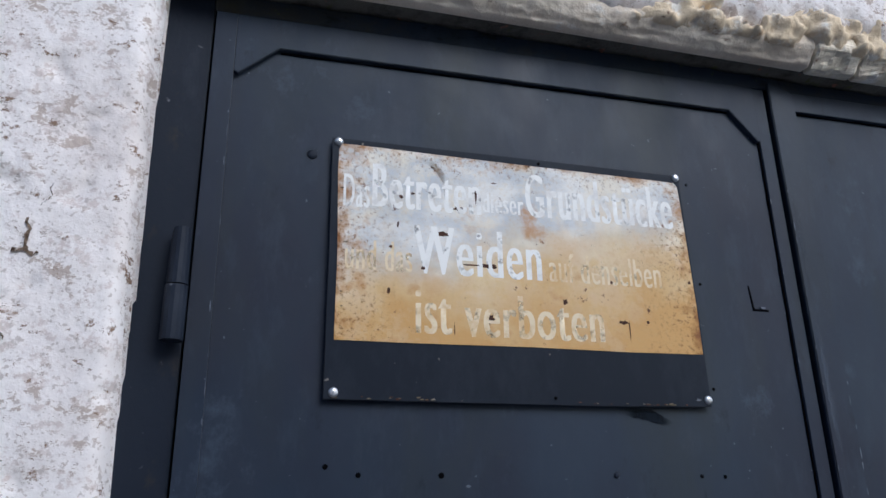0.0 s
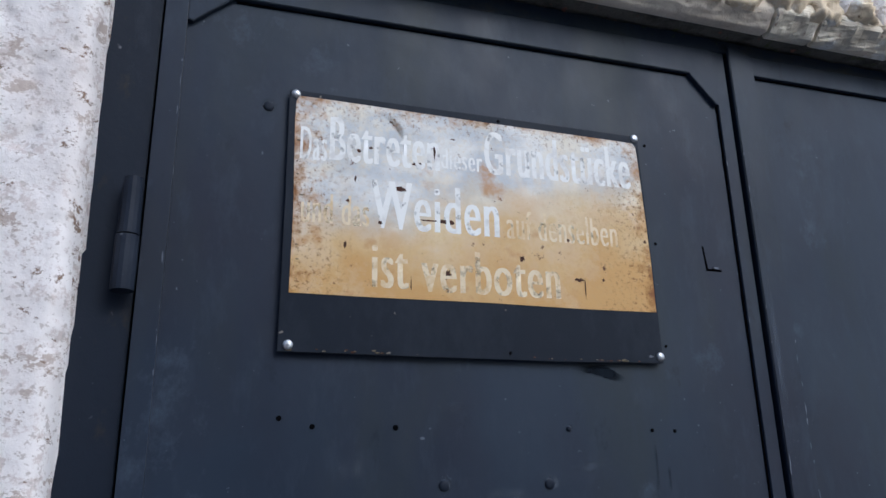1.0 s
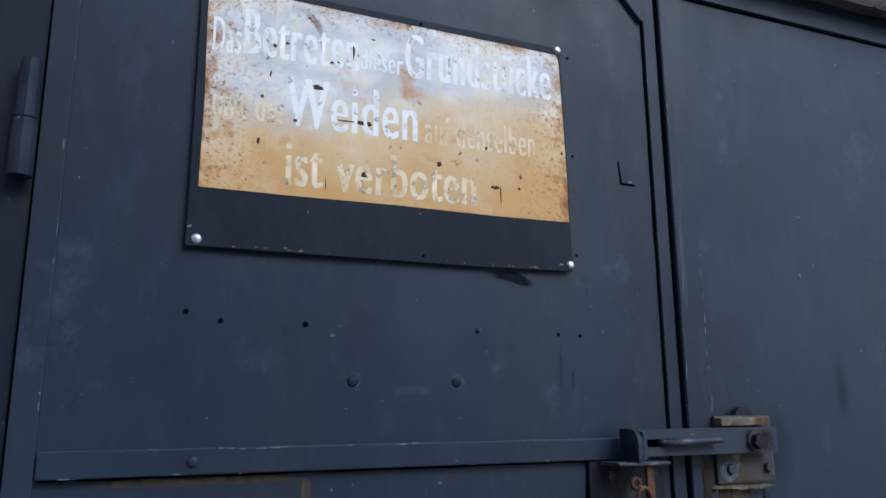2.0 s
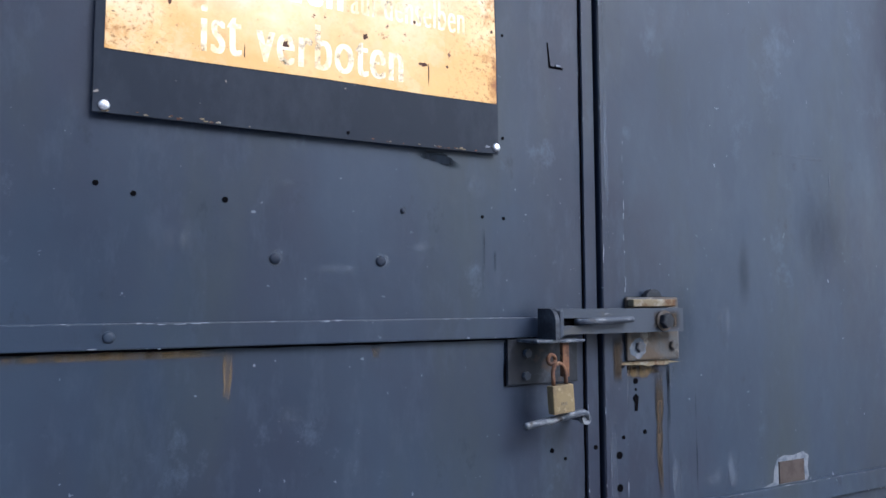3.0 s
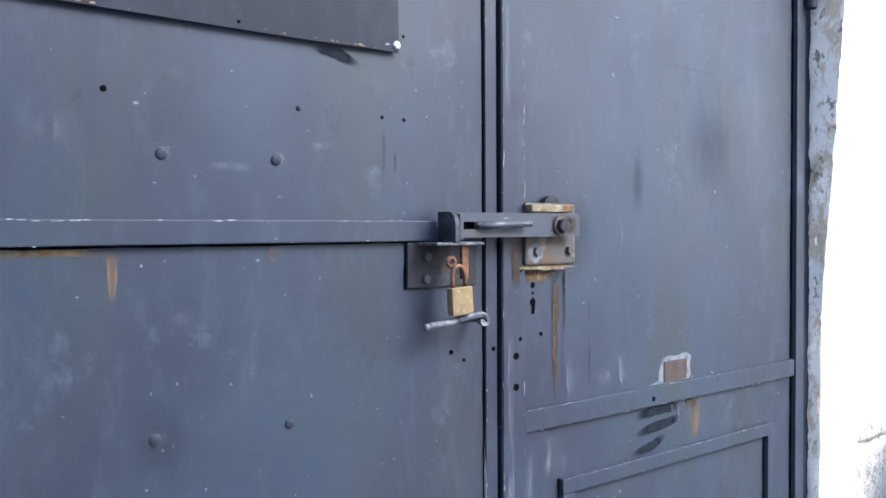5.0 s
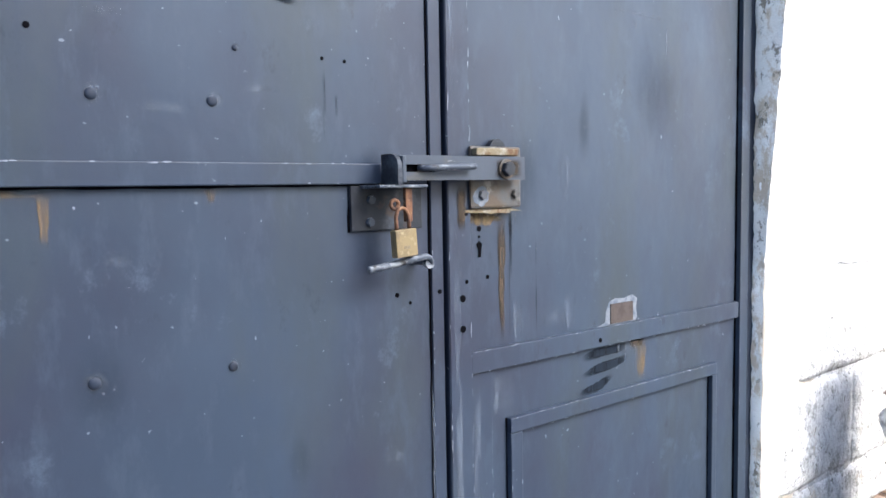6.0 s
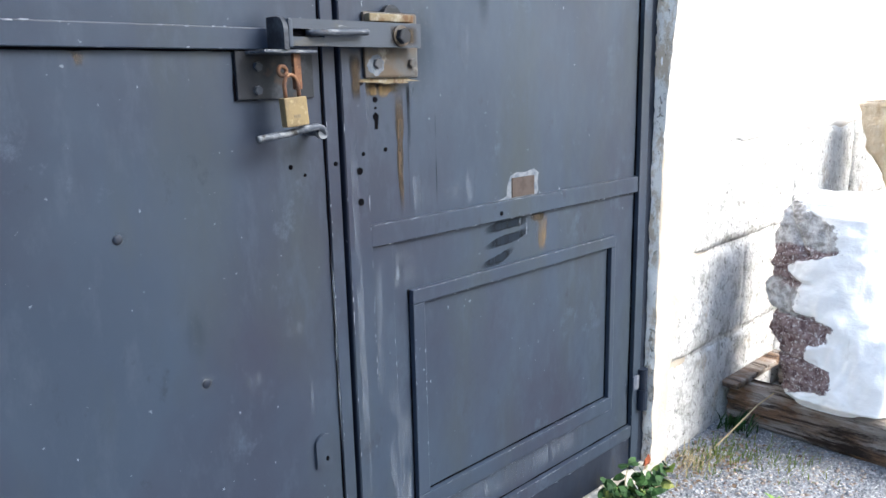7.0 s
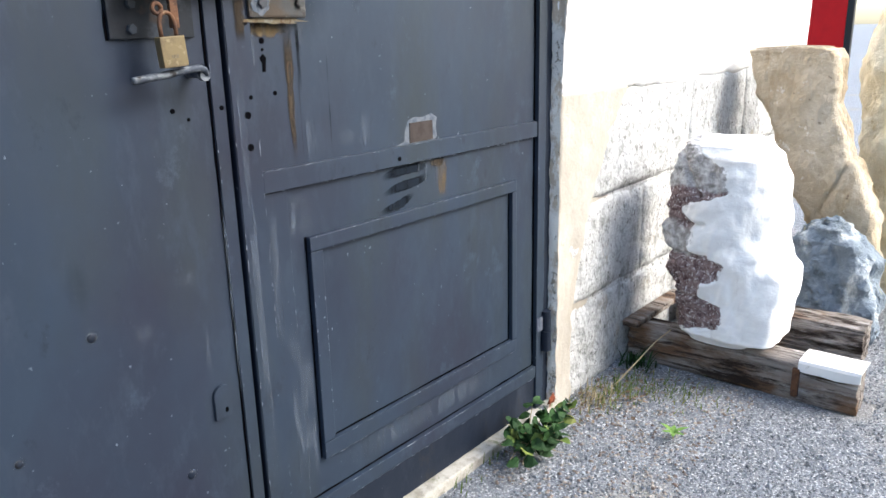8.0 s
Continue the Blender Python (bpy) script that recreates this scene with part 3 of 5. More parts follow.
def slab(xs, zs, face, back, bm=None, keep=None):
    """A wall piece whose front is face(x, z) and whose back is the plane y = back."""
    bm = bm or bmesh.new()
    fr = [[bm.verts.new(face(x, z)) for z in zs] for x in xs]
    bk = [[bm.verts.new((fr[i][j].co.x, back, fr[i][j].co.z)) for j in (0, len(zs) - 1)] for i in range(len(xs))]
    for i in range(len(xs) - 1):
        for j in range(len(zs) - 1):
            bm.faces.new((fr[i][j], fr[i + 1][j], fr[i + 1][j + 1], fr[i][j + 1]))
        bm.faces.new((fr[i][0], bk[i][0], bk[i + 1][0], fr[i + 1][0]))
        bm.faces.new((fr[i][-1], fr[i + 1][-1], bk[i + 1][1], bk[i][1]))
        bm.faces.new((bk[i][0], bk[i][1], bk[i + 1][1], bk[i + 1][0]))
    for i in (0, len(xs) - 1):
        bm.faces.new([fr[i][j] for j in range(len(zs))] + [bk[i][1], bk[i][0]])
    return bm


# ---- ground ----
def ground_height(x, y):
    near = max(0.0, 1 - math.hypot(x - 2.4, y + 0.8) / 5)
    return near * (0.012 * fbm(x * 1.7, y * 1.7, 3.0) + 0.006 * fbm(x * 9, y * 9, 1.0)) - 0.004


def build_ground():
    bm = bmesh.new()
    xs = sorted(set([-3000, -300, -40, -12, -6, -3] + [round(-1 + 0.05 * k, 3) for k in range(121)] + [6, 8, 14, 40, 300, 3000]))
    ys = sorted(set([-3000, -300, -40, -12, -6, -4, -3] + [round(-2.4 + 0.05 * k, 3) for k in range(57)] + [0.8, 2, 6, 20, 300, 3000]))
    g = [[bm.verts.new((x, y, ground_height(x, y))) for y in ys] for x in xs]
    for i in range(len(xs) - 1):
        for j in range(len(ys) - 1):
            bm.faces.new((g[i][j], g[i + 1][j], g[i + 1][j + 1], g[i][j + 1]))
    return thing("ground", "pale grey gravel yard in front of the gate", "ground", bm, gravel_ground, kind="structure", smooth=True)


build_ground()

# ---- added unseen slab behind the camera, darkens what the gate reflects ----
thing("unseen_sky_block", "added unseen grey slab that keeps low sky off the gate", "wall", box(-16, 4.5, -8.4, -8.0, -0.1, 6.2), sky_block_grey, kind="structure")

# ---- wall ----
GATE_L, GATE_R, GATE_TOP = -0.325, 2.225, 2.575


def lean(z):
    """The plaster stands further out the higher it goes."""
    return -0.028 - 0.066 * max(0.0, z - 1.1)


def plaster(x, z, rough=1.0):
    y = lean(z) + rough * (0.005 * fbm(x * 3, z * 3, 0.5) + 0.003 * fbm(x * 14, z * 14, 2.5))
    pit = fbm(x * 16, z * 16, 8.0)
    if pit > 0.42:
        y += 0.005 * rough * min(1.0, (pit - 0.42) * 6)
    y += 0.0025 * rough * abs(fbm(x * 34, z * 34, 4.0, 3))
    return y


def left_face(x, z):
    d = GATE_L - x
    y = plaster(x, z)
    edge = GATE_L + 0.007 * fbm(2.0, z * 9, 4.0) + 0.006 * fbm(2.0, z * 40, 4.0)
    if d < 0.03:
        k = 1 - d / 0.03
        y = y + 0.030 * k ** 3 + 0.012 * max(0.0, fbm(x * 30, z * 30, 6.0)) * k
    return (min(x, edge) if d > 1e-6 else edge, y, z)


def right_face(x, z):
    d = x - GATE_R
    y = plaster(x, z) * (1 - 0.75 * min(1.0, max(0.0, d / 2.6)))
    edge = GATE_R + 0.006 * fbm(5.0, z * 8, 1.0) + 0.003 * fbm(2.0, z * 40, 7.0)
    if d < 0.02:
        y += 0.012 * (1 - d / 0.02)
    return (max(x, edge) if d > 1e-6 else edge, y, z)


def ragged_bottom(x):
    """The lower edge of the plaster over the gate, broken away towards the far leaf."""
    k = min(1.0, max(0.0, (x - 0.35) / 0.5))
    return GATE_TOP + 0.006 - 0.012 * max(0.0, x - 0.2) + k * (0.022 + 0.020 * fbm(x * 6, 1.0, 2.0) + 0.022 * fbm(x * 25, 1.0, 5.0))


wall = thing("wall_north", "old whitewashed masonry wall with flaking plaster", "wall", kind="structure")
bm = slab(steps(-5.0, GATE_L, 0.009, 0.3, -0.8, 0), steps(0, 3.3, 0.009, 0.2, 1.4, 2.8), left_face, 0.36)
part("plaster", bm, white_wall, wall, "white limewash flaking from pinkish plaster", smooth=True)


def over_face(x, z):
    lo = ragged_bottom(x)
    zz = lo + (z - 2.6) / 0.7 * (3.3 - lo)
    y = plaster(x, zz) - 0.004
    if zz - lo < 0.05:
        y += 0.03 * (1 - (zz - lo) / 0.05) ** 2 + 0.022 * max(0.0, fbm(x * 22, zz * 22, 3.0))
    return (x, y, zz)


bm = slab(steps(GATE_L, GATE_R, 0.014, 0.05, -1, 1.9), steps(2.6, 3.3, 0.012, 0.1, 2.0, 2.8), over_face, -0.085)
part("plaster", bm, white_wall, wall, "white limewash broken away along its lower edge", smooth=True)


def crumbled(x, z):
    """The rubble core laid bare where the plaster has broken off."""
    sag = -0.012 * max(0.0, x - 0.2)
    lump = 1.3 * abs(fbm(x * 9, z * 14, 6.0, 3)) + 0.7 * fbm(x * 30, z * 30, 1.0, 4)
    y = lean(z) + 0.008 - 0.020 * lump
    hole = fbm(x * 11 + 5, z * 15, 2.0, 3)
    if hole > 0.22:
        y += 0.032 * min(1.0, (hole - 0.22) * 9)
    y += 0.010 * abs(fbm(x * 60, z * 60, 3.0, 3)) + 0.035 * max(0.0, (0.64 - x) / 0.19)
    f = (z - GATE_TOP) / 0.09
    y += 0.010 * max(0.0, 1 - f * 5) ** 2
    return (x + 0.006 * fbm(x * 20, z * 20, 3.0), y, z + sag + (0.006 * fbm(x * 16, 2.0, 9.0) if f < 0.5 else 0.0))


bm = slab(steps(0.45, GATE_R, 0.007, 0.007, 0, 9), steps(GATE_TOP - 0.003, GATE_TOP + 0.09, 0.007, 0.007, 0, 9), crumbled, -0.070)
part("rubble_edge", bm, crumbled_core, wall, "crumbling tan core where plaster has broken away", smooth=True)


def plaster_foot(x):
    return 1.12 + 0.02 * fbm(x * 3, 1, 1) + 0.012 * fbm(x * 17, 3, 1)


def right_up(x, z):
    lo = plaster_foot(x)
    zz = lo + (z - 1.12) / 2.18 * (3.3 - lo)
    p = right_face(x, zz)
    y = p[1] - 0.006
    if zz - lo < 0.03:
        y += 0.010 * (1 - (zz - lo) / 0.03)
    return (p[0], y, zz)


WALL_END = 5.12
bm = bmesh.new()
rows_r = []
for k in range(160):
    z = 0.0 + 2.56 * k / 159
    front = (lean(z) if z > 1.1 else -0.028) - 0.006
    rows_r.append([bm.verts.new((GATE_R - 0.009 + 0.009 * fbm(y_ * 30, z * 12, 2.0) + 0.006 * fbm(y_ * 60, z * 45, 5.0) + 0.006 * (f ** 3), y_, z)) for f in (0, 0.25, 0.5, 0.75, 1.0) for y_ in (0.02 + (front - 0.02) * f,)])
for a, b in zip(rows_r, rows_r[1:]):
    for s in range(4):
        bm.faces.new((a[s], a[s + 1], b[s + 1], b[s]))
part("reveal", bm, reveal_plaster, wall, "grey weathered plaster in the reveal beside the gate", smooth=True)
bm = slab(steps(GATE_R, WALL_END, 0.02, 0.06, 2.0, 3.6), steps(1.12, 3.3, 0.02, 0.1, 1.0, 2.2), right_up, 0.36)
part("plaster", bm, smooth_white, wall, "thick white plaster over the stone base", smooth=True)
bm = box(GATE_R + 0.01, WALL_END - 0.01, -0.007, 0.35, -0.05, 1.14)
part("mortar_bed", bm, white_block, wall)


def beige_edge(z):
    """How far the bare plaster beside the gate reaches along the base."""
    if z > 0.75:
        return 2.50 + 0.26 * (z - 0.75) / 0.37 + 0.05 * fbm(z * 9, 2, 2)
    return 2.36 + 0.14 * max(0.0, (z - 0.35) / 0.4) + 0.03 * fbm(z * 9, 2, 2)


def beige_face(x, z):
    f = (x - GATE_R) / 0.4
    xx = GATE_R + 0.004 * fbm(3, z * 9, 2) + f * (beige_edge(z) - GATE_R)
    y = -0.030 + 0.008 * fbm(xx * 5, z * 5, 3) + 0.003 * fbm(xx * 20, z * 20, 3) + (0.02 * max(0.0, f - 0.8) / 0.2)
    return (xx, y, z)


bm = slab(steps(GATE_R, GATE_R + 0.4, 0.025, 0.025, 0, 9), steps(-0.03, 1.13, 0.025, 0.025, 0, 9), beige_face, 0.03)
part("plaster_patch", bm, beige_plaster, wall, "bare beige plaster beside the gate", smooth=True)


def block(x0, x1, z0, z1, seed):
    """A rough-faced stone with sunk margins."""
    nx, nz = max(6, int((x1 - x0) / 0.02)), max(6, int((z1 - z0) / 0.02))
    xs = [x0 + (x1 - x0) * k / nx for k in range(nx + 1)]
    zs = [z0 + (z1 - z0) * k / nz for k in range(nz + 1)]

    def face(x, z):
        d = min(x - x0, x1 - x, z - z0, z1 - z)
        k = min(1.0, max(0.0, d + 0.012 * fbm(x * 11, z * 11, seed)) / 0.022)
        return (x + 0.004 * fbm(x * 9, z * 9, seed), -0.006 - 0.010 * k - (0.008 * fbm(x * 5, z * 5, seed) + 0.010 * k * abs(fbm(x * 17, z * 17, seed))), z)
    return slab(xs, zs, face, 0.02)


for row, (z0, z1, cuts) in enumerate(((-0.02, 0.335, (2.235, 3.28, 3.98, 4.66, 5.11)), (0.352, 0.715, (2.235, 2.93, 3.62, 4.30, 5.11)), (0.735, 1.125, (2.235, 3.38, 4.08, 4.75, 5.11)))):
    for k, (x0, x1) in enumerate(zip(cuts, cuts[1:])):
        part("block", block(x0 + 0.003, x1 - 0.003, z0 - 0.004, z1 + 0.004, row * 7 + k + 0.5), white_block, wall, smooth=True)

# beige plaster under the lintel, broken off at its far end where the bricks show
def soffit(x, f):
    """f: 0 at the lower arris, 1 at the front rim."""
    z = GATE_TOP - 0.030 - 0.012 * max(0.0, x - 0.2)
    wob = 0.003 * fbm(x * 7, f * 3, 2.0) + 0.003 * fbm(x * 40, f * 9, 4.0)
    return (x, -0.074 - 0.032 * f + wob - 0.004 * max(0.0, fbm(x * 24, f * 6, 8.0)), z + 0.030 * f + 0.010 * f ** 5 + wob * 0.7)


bm = bmesh.new()
s_rows = [[bm.verts.new((x, -0.050, GATE_TOP - 0.028 - 0.012 * max(0.0, x - 0.2)))] + [bm.verts.new(soffit(x, k / 9)) for k in range(10)] + [bm.verts.new((x, -0.100, GATE_TOP + 0.06)), bm.verts.new((x, -0.050, GATE_TOP + 0.06))]
          for x in steps(GATE_L, 1.03, 0.008, 0.008, -9, 9)]
for a, b in zip(s_rows, s_rows[1:]):
    for k in range(12):
        bm.faces.new((a[k], b[k], b[k + 1], a[k + 1]))
bm.faces.new(s_rows[-1])
bm.faces.new(s_rows[0][::-1])
part("soffit", bm, soffit_plaster, wall, "beige plaster lip under the lintel", smooth=True)
# underside of the lintel: moss, plus shade put into the colour
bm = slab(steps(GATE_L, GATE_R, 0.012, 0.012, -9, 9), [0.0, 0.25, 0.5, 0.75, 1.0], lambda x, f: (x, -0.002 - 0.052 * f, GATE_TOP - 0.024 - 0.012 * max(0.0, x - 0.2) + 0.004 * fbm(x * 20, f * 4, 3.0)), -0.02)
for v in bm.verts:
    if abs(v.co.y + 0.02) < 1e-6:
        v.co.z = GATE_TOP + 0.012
part("underside", bm, shaded_moss_soffit, wall, "mossy underside of the lintel with its shade painted in", smooth=True)
rng = random.Random(4)
x = 1.035
for w in (0.125, 0.24, 0.23, 0.245, 0.235, 0.15):
    x1 = min(x + w, GATE_R - 0.005)
    z = GATE_TOP + rng.uniform(-0.003, 0.001) - 0.012 * max(0.0, x - 0.2)
    bm = box(x + 0.003, x1 - 0.004, -0.106 + rng.uniform(-0.004, 0.004), -0.046, z, z + 0.075, 0.006)
    bmesh.ops.subdivide_edges(bm, edges=[e for e in bm.edges if e.calc_length() > 0.03], cuts=9, use_grid_fill=True)
    for v in bm.verts:
        v.co.z -= 0.030 * min(1.0, max(0.0, (v.co.y + 0.106) / 0.032))
        v.co += Vector((0.006, 0.008, 0.006)) * fbm(v.co.x * 24, v.co.y * 24, v.co.z * 24)
    part("brick", bm, brick_mat, wall)
    x = x1
part("lintel_mortar", box(GATE_L, GATE_R, -0.068, 0.36, GATE_TOP + 0.014, 3.3), beige_plaster, wall)


def wall_crack(points, width, seed):
    """A crack that follows the plaster's face."""
    r = random.Random(seed)
    bm = bmesh.new()
    pairs = []
    for (x0, z0), (x1, z1) in zip(points, points[1:]):
        n = max(2, int(math.hypot(x1 - x0, z1 - z0) / 0.006))
        for k in range(n + 1):
            f = k / n
            x, z = x0 + (x1 - x0) * f + r.uniform(-0.003, 0.003), z0 + (z1 - z0) * f + r.uniform(-0.002, 0.002)
            w = width * r.uniform(0.25, 1.0)
            dx, dz = (w, w * 0.15) if abs(z1 - z0) > abs(x1 - x0) else (w * 0.15, w)
            pairs.append([bm.verts.new((x + q * dx, left_face(x + q * dx, z + q * dz)[1] - 0.0022, z + q * dz)) for q in (-1, 1)])
    for a, b in zip(pairs, pairs[1:]):
        bm.faces.new((a[0], a[1], b[1], b[0]))
    return bm


crack_brown = mat("bare_brown_plaster", (0.20, 0.145, 0.105), (((0.07, 0.045, 0.032), 60.0, 0.46, 0.60, ONE, 6.0), ((0.55, 0.48, 0.42), 50.0, 0.58, 0.64, ONE, 6.0)), 0.95, 0.03, 0.0, ((80.0, 0.6, 0.004, ONE),), 0.05)
for k, (pts, w) in enumerate((([(-0.474, 2.035), (-0.466, 2.015), (-0.471, 2.000), (-0.468, 1.982)], 0.0035), ([(-0.486, 1.984), (-0.470, 1.987), (-0.460, 1.981), (-0.449, 1.983)], 0.0045),
                              ([(-0.446, 2.092), (-0.444, 2.075), (-0.450, 2.066), (-0.456, 2.055)], 0.0009), ([(-0.487, 1.862), (-0.476, 1.852)], 0.006))):
    part("crack", wall_crack(pts, w, k), crack_brown, wall, "brown crack in the plaster")

# ---- steel frame of the gate ----
frame_ob = thing("door_1", "dark steel frame of the double gate, set in the wall", "door frame", kind="structure")
part("jamb", box(-0.345, -0.241, 0.004, 0.06, 0.0, 2.60, 0.003), frame_paint, frame_ob)
part("jamb", box(2.172, 2.245, 0.000, 0.06, 0.0, 2.60, 0.003), frame_paint, frame_ob)
part("head", box(-0.241, 2.172, 0.000, 0.06, 2.512, 2.60, 0.003), head_paint, frame_ob)
part("sill", box(-0.34, 2.24, -0.045, 0.10, -0.05, 0.028, 0.006), concrete, frame_ob, "pale concrete sill")
part("backing", box(-0.34, 2.24, 0.075, 0.095, -0.02, 2.62), dark_hole, frame_ob)

# ---- left leaf ----
LEFT = thing("gate_leaf", "dark blue-grey steel gate leaf carrying the sign", "gate", group="gate leaves")
part("panel", box(-0.225, 0.9268, 0.004, 0.012, 0.045, 2.49), paint, LEFT, "slightly dented sheet steel")
part("stile", box(-0.237, -0.1983, -0.0068, 0.02, 0.04, 2.508, 0.001), paint, LEFT)
part("stile", box(0.9305, 0.9612, -0.003, 0.03, 0.04, 2.508, 0.002), paint, LEFT)
part("top_rail", prism([(-0.198, 2.508), (-0.198, 2.384), (-0.189, 2.381), (-0.118, 2.443), (0.859, 2.441), (0.921, 2.371), (0.9300, 2.371), (0.9300, 2.508)], -0.007, 0.01, 0.0015), paint, LEFT, "top rail with cut corner gussets")
part("middle_rail", box(-0.196, 0.915, -0.010, 0.008, 1.427, 1.4665, 0.002), paint, LEFT)
part("bottom_rail", box(-0.196, 0.915, -0.010, 0.008, 0.05, 0.14, 0.002), paint, LEFT)

RIVETS = ((0.274, 1.571, 0.0115), (0.468, 1.571, 0.0115), (0.512, 1.665, 0.006), (0.258, 1.116, 0.012), (0.488, 1.107, 0.0105), (0.624, 0.802, 0.011),
          (0.787, 0.431, 0.011), (0.464, 0.615, 0.009), (-0.047, 2.234, 0.0115))
for x, z, r in RIVETS:
    part("rivet", dome(x, 0.004, z, r * 0.85, 0.004), frame_paint, LEFT, smooth=True)
    part("rivet_rim", blot(x + 0.002, z + 0.002, r * 3.4, r * 3.4, 0.004, int(x * 1000), 0.15), rim_stain, LEFT)
part("rivet", dome(0.019, -0.010, 1.446, 0.009, 0.004), paint, LEFT, smooth=True)
HOLES = ((-0.004, 1.680, 0.0045), (0.050, 1.667, 0.0045), (0.190, 1.666, 0.005), (0.684, 1.663, 0.0035), (0.733, 1.662, 0.0035), (0.732, 2.251, 0.003),
         (0.734, 2.033, 0.003), (0.733, 1.823, 0.003), (0.844, 1.199, 0.005), (0.877, 1.180, 0.0035))
for x, z, r in HOLES:
    part("hole", prism([(x + r * math.cos(radians(a)), z + r * math.sin(radians(a))) for a in range(0, 360, 30)], 0.0028, 0.004), dark_hole, LEFT)
part("slot", prism([(0.845, 2.036), (0.847, 2.036), (0.853, 1.988), (0.885, 1.988), (0.885, 1.984), (0.849, 1.984)], 0.0026, 0.004), dark_hole, LEFT, "L-shaped cut in the sheet")
part("slot_lip", box(0.866, 0.877, 0.0, 0.004, 1.988, 1.992), scratch_mat, LEFT)

# escutcheon low on the leaf
arch = [(0.858, 0.53), (0.903, 0.53), (0.903, 0.585)] + [(0.8805 + 0.0225 * math.cos(radians(a)), 0.585 + 0.0225 * math.sin(radians(a))) for a in range(20, 180, 20)] + [(0.858, 0.585)]
esc = part("escutcheon", prism(arch, -0.003, 0.004, 0.001), paint, LEFT)
part("keyhole", prism([(0.886 + 0.004 * math.cos(radians(a)), 0.548 + 0.006 * math.sin(radians(a))) for a in range(0, 360, 30)], -0.0042, -0.003), dark_hole, esc)

hinge_l = part("hinge", rod([(-0.257, -0.018, 1.872), (-0.257, -0.018, 1.962)], 0.0185, 16), frame_paint, LEFT, smooth=False)
part("hinge_pin_half", rod([(-0.2565, -0.018, 1.9645), (-0.2565, -0.018, 2.045), (-0.2565, -0.018, 2.062)], 0.0175, 16, taper=0.8), frame_paint, hinge_l)
part("weld", blot(-0.224, 2.00, 0.016, 0.10, -0.004, 31, 0.2), frame_paint, hinge_l)

# ---- right leaf ----
RIGHT = thing("gate_leaf", "dark blue-grey steel gate leaf with a lower framed panel", "gate", group="gate leaves")
part("panel", box(1.00, 2.15, 0.004, 0.012, 0.06, 2.50), paint, RIGHT, "sheet steel with runs of rust")
part("cover_strip", prism([(0.968, 0.03), (1.031, 0.03), (1.031, 2.46), (1.031, 2.505), (0.972, 2.522), (0.968, 2.522)], -0.013, -0.007, 0.002), paint, RIGHT, "cover strip over the meeting edges")
part("stile", box(0.970, 1.031, -0.0065, 0.03, 0.03, 2.505), frame_paint, RIGHT)
part("stile", box(2.124, 2.168, -0.012, 0.03, 0.03, 2.508, 0.002), paint, RIGHT)
part("top_rail", box(1.031, 2.124, -0.007, 0.012, 2.460, 2.508, 0.002), paint, RIGHT)
part("middle_rail", box(1.033, 2.122, -0.009, 0.01, 1.004, 1.053, 0.002), paint, RIGHT)
part("upright", box(1.033, 1.098, -0.0015, 0.01, 0.20, 1.002, 0.001), paint, RIGHT)
part("bottom_rail", box(1.033, 2.122, -0.012, 0.01, 0.155, 0.197, 0.003), paint, RIGHT)
part("kick_plate", box(1.00, 2.150, -0.004, 0.02, 0.034, 0.153, 0.002), frame_paint, RIGHT)
part("moulding", box(1.148, 2.003, -0.011, 0.006, 0.845, 0.881, 0.003), paint, RIGHT, "raised moulding of the lower panel")
part("moulding", box(1.148, 2.003, -0.011, 0.006, 0.298, 0.343, 0.003), paint, RIGHT)
part("moulding", box(1.148, 1.186, -0.0106, 0.006, 0.3435, 0.8445, 0.003), paint, RIGHT)
part("moulding", box(1.979, 2.003, -0.0106, 0.006, 0.3435, 0.8445, 0.003), paint, RIGHT)

for x0, x1, z0, z1, y in ((1.1435, 1.1478, 0.298, 0.881, 0.0025), (1.9745, 1.9788, 0.345, 0.843, 0.0025), (2.1175, 2.1238, 1.056, 2.458, 0.0015), (2.1175, 2.1238, 0.20, 1.002, 0.0015),
                          (1.19, 1.976, 0.3432, 0.3470, 0.0025), (1.10, 2.120, 0.1973, 0.2012, 0.0025), (1.036, 2.11, 1.0008, 1.0038, 0.0025), (1.036, 2.118, 2.4560, 2.4598, 0.0025)):
    part("seam", ragged(x0, x1, z0, z1, y, 0.006), dark_hole, RIGHT)
for x0, x1, z0, z1, y in ((-0.19, 0.82, 1.4225, 1.4268, 0.0025), (-0.115, 0.858, 2.4375, 2.4408, 0.0025), (0.9268, 0.9303, 0.05, 2.37, 0.0015)):
    part("seam", ragged(x0, x1, z0, z1, y, 0.006), dark_hole, LEFT)

hinge_u = part("hinge", rod([(2.175, -0.022, 2.11), (2.175, -0.022, 2.19)], 0.019, 16), frame_paint, RIGHT)
part("hinge_plate", box(2.112, 2.172, -0.020, -0.012, 2.195, 2.30, 0.004), frame_paint, hinge_u)
part("hinge_pin_half", rod([(2.175, -0.022, 2.193), (2.175, -0.022, 2.30)], 0.0175, 16), frame_paint, hinge_u)
hinge_d = part("hinge", rod([(2.172, -0.020, 0.245), (2.172, -0.020, 0.318)], 0.019, 16), frame_paint, RIGHT)
part("hinge_pin_half", rod([(2.172, -0.020, 0.320), (2.172, -0.020, 0.392)], 0.0175, 16), frame_paint, hinge_d)
part("hinge_plate", box(2.118, 2.160, -0.019, -0.012, 0.325, 0.375, 0.003), worn_edge, hinge_d)

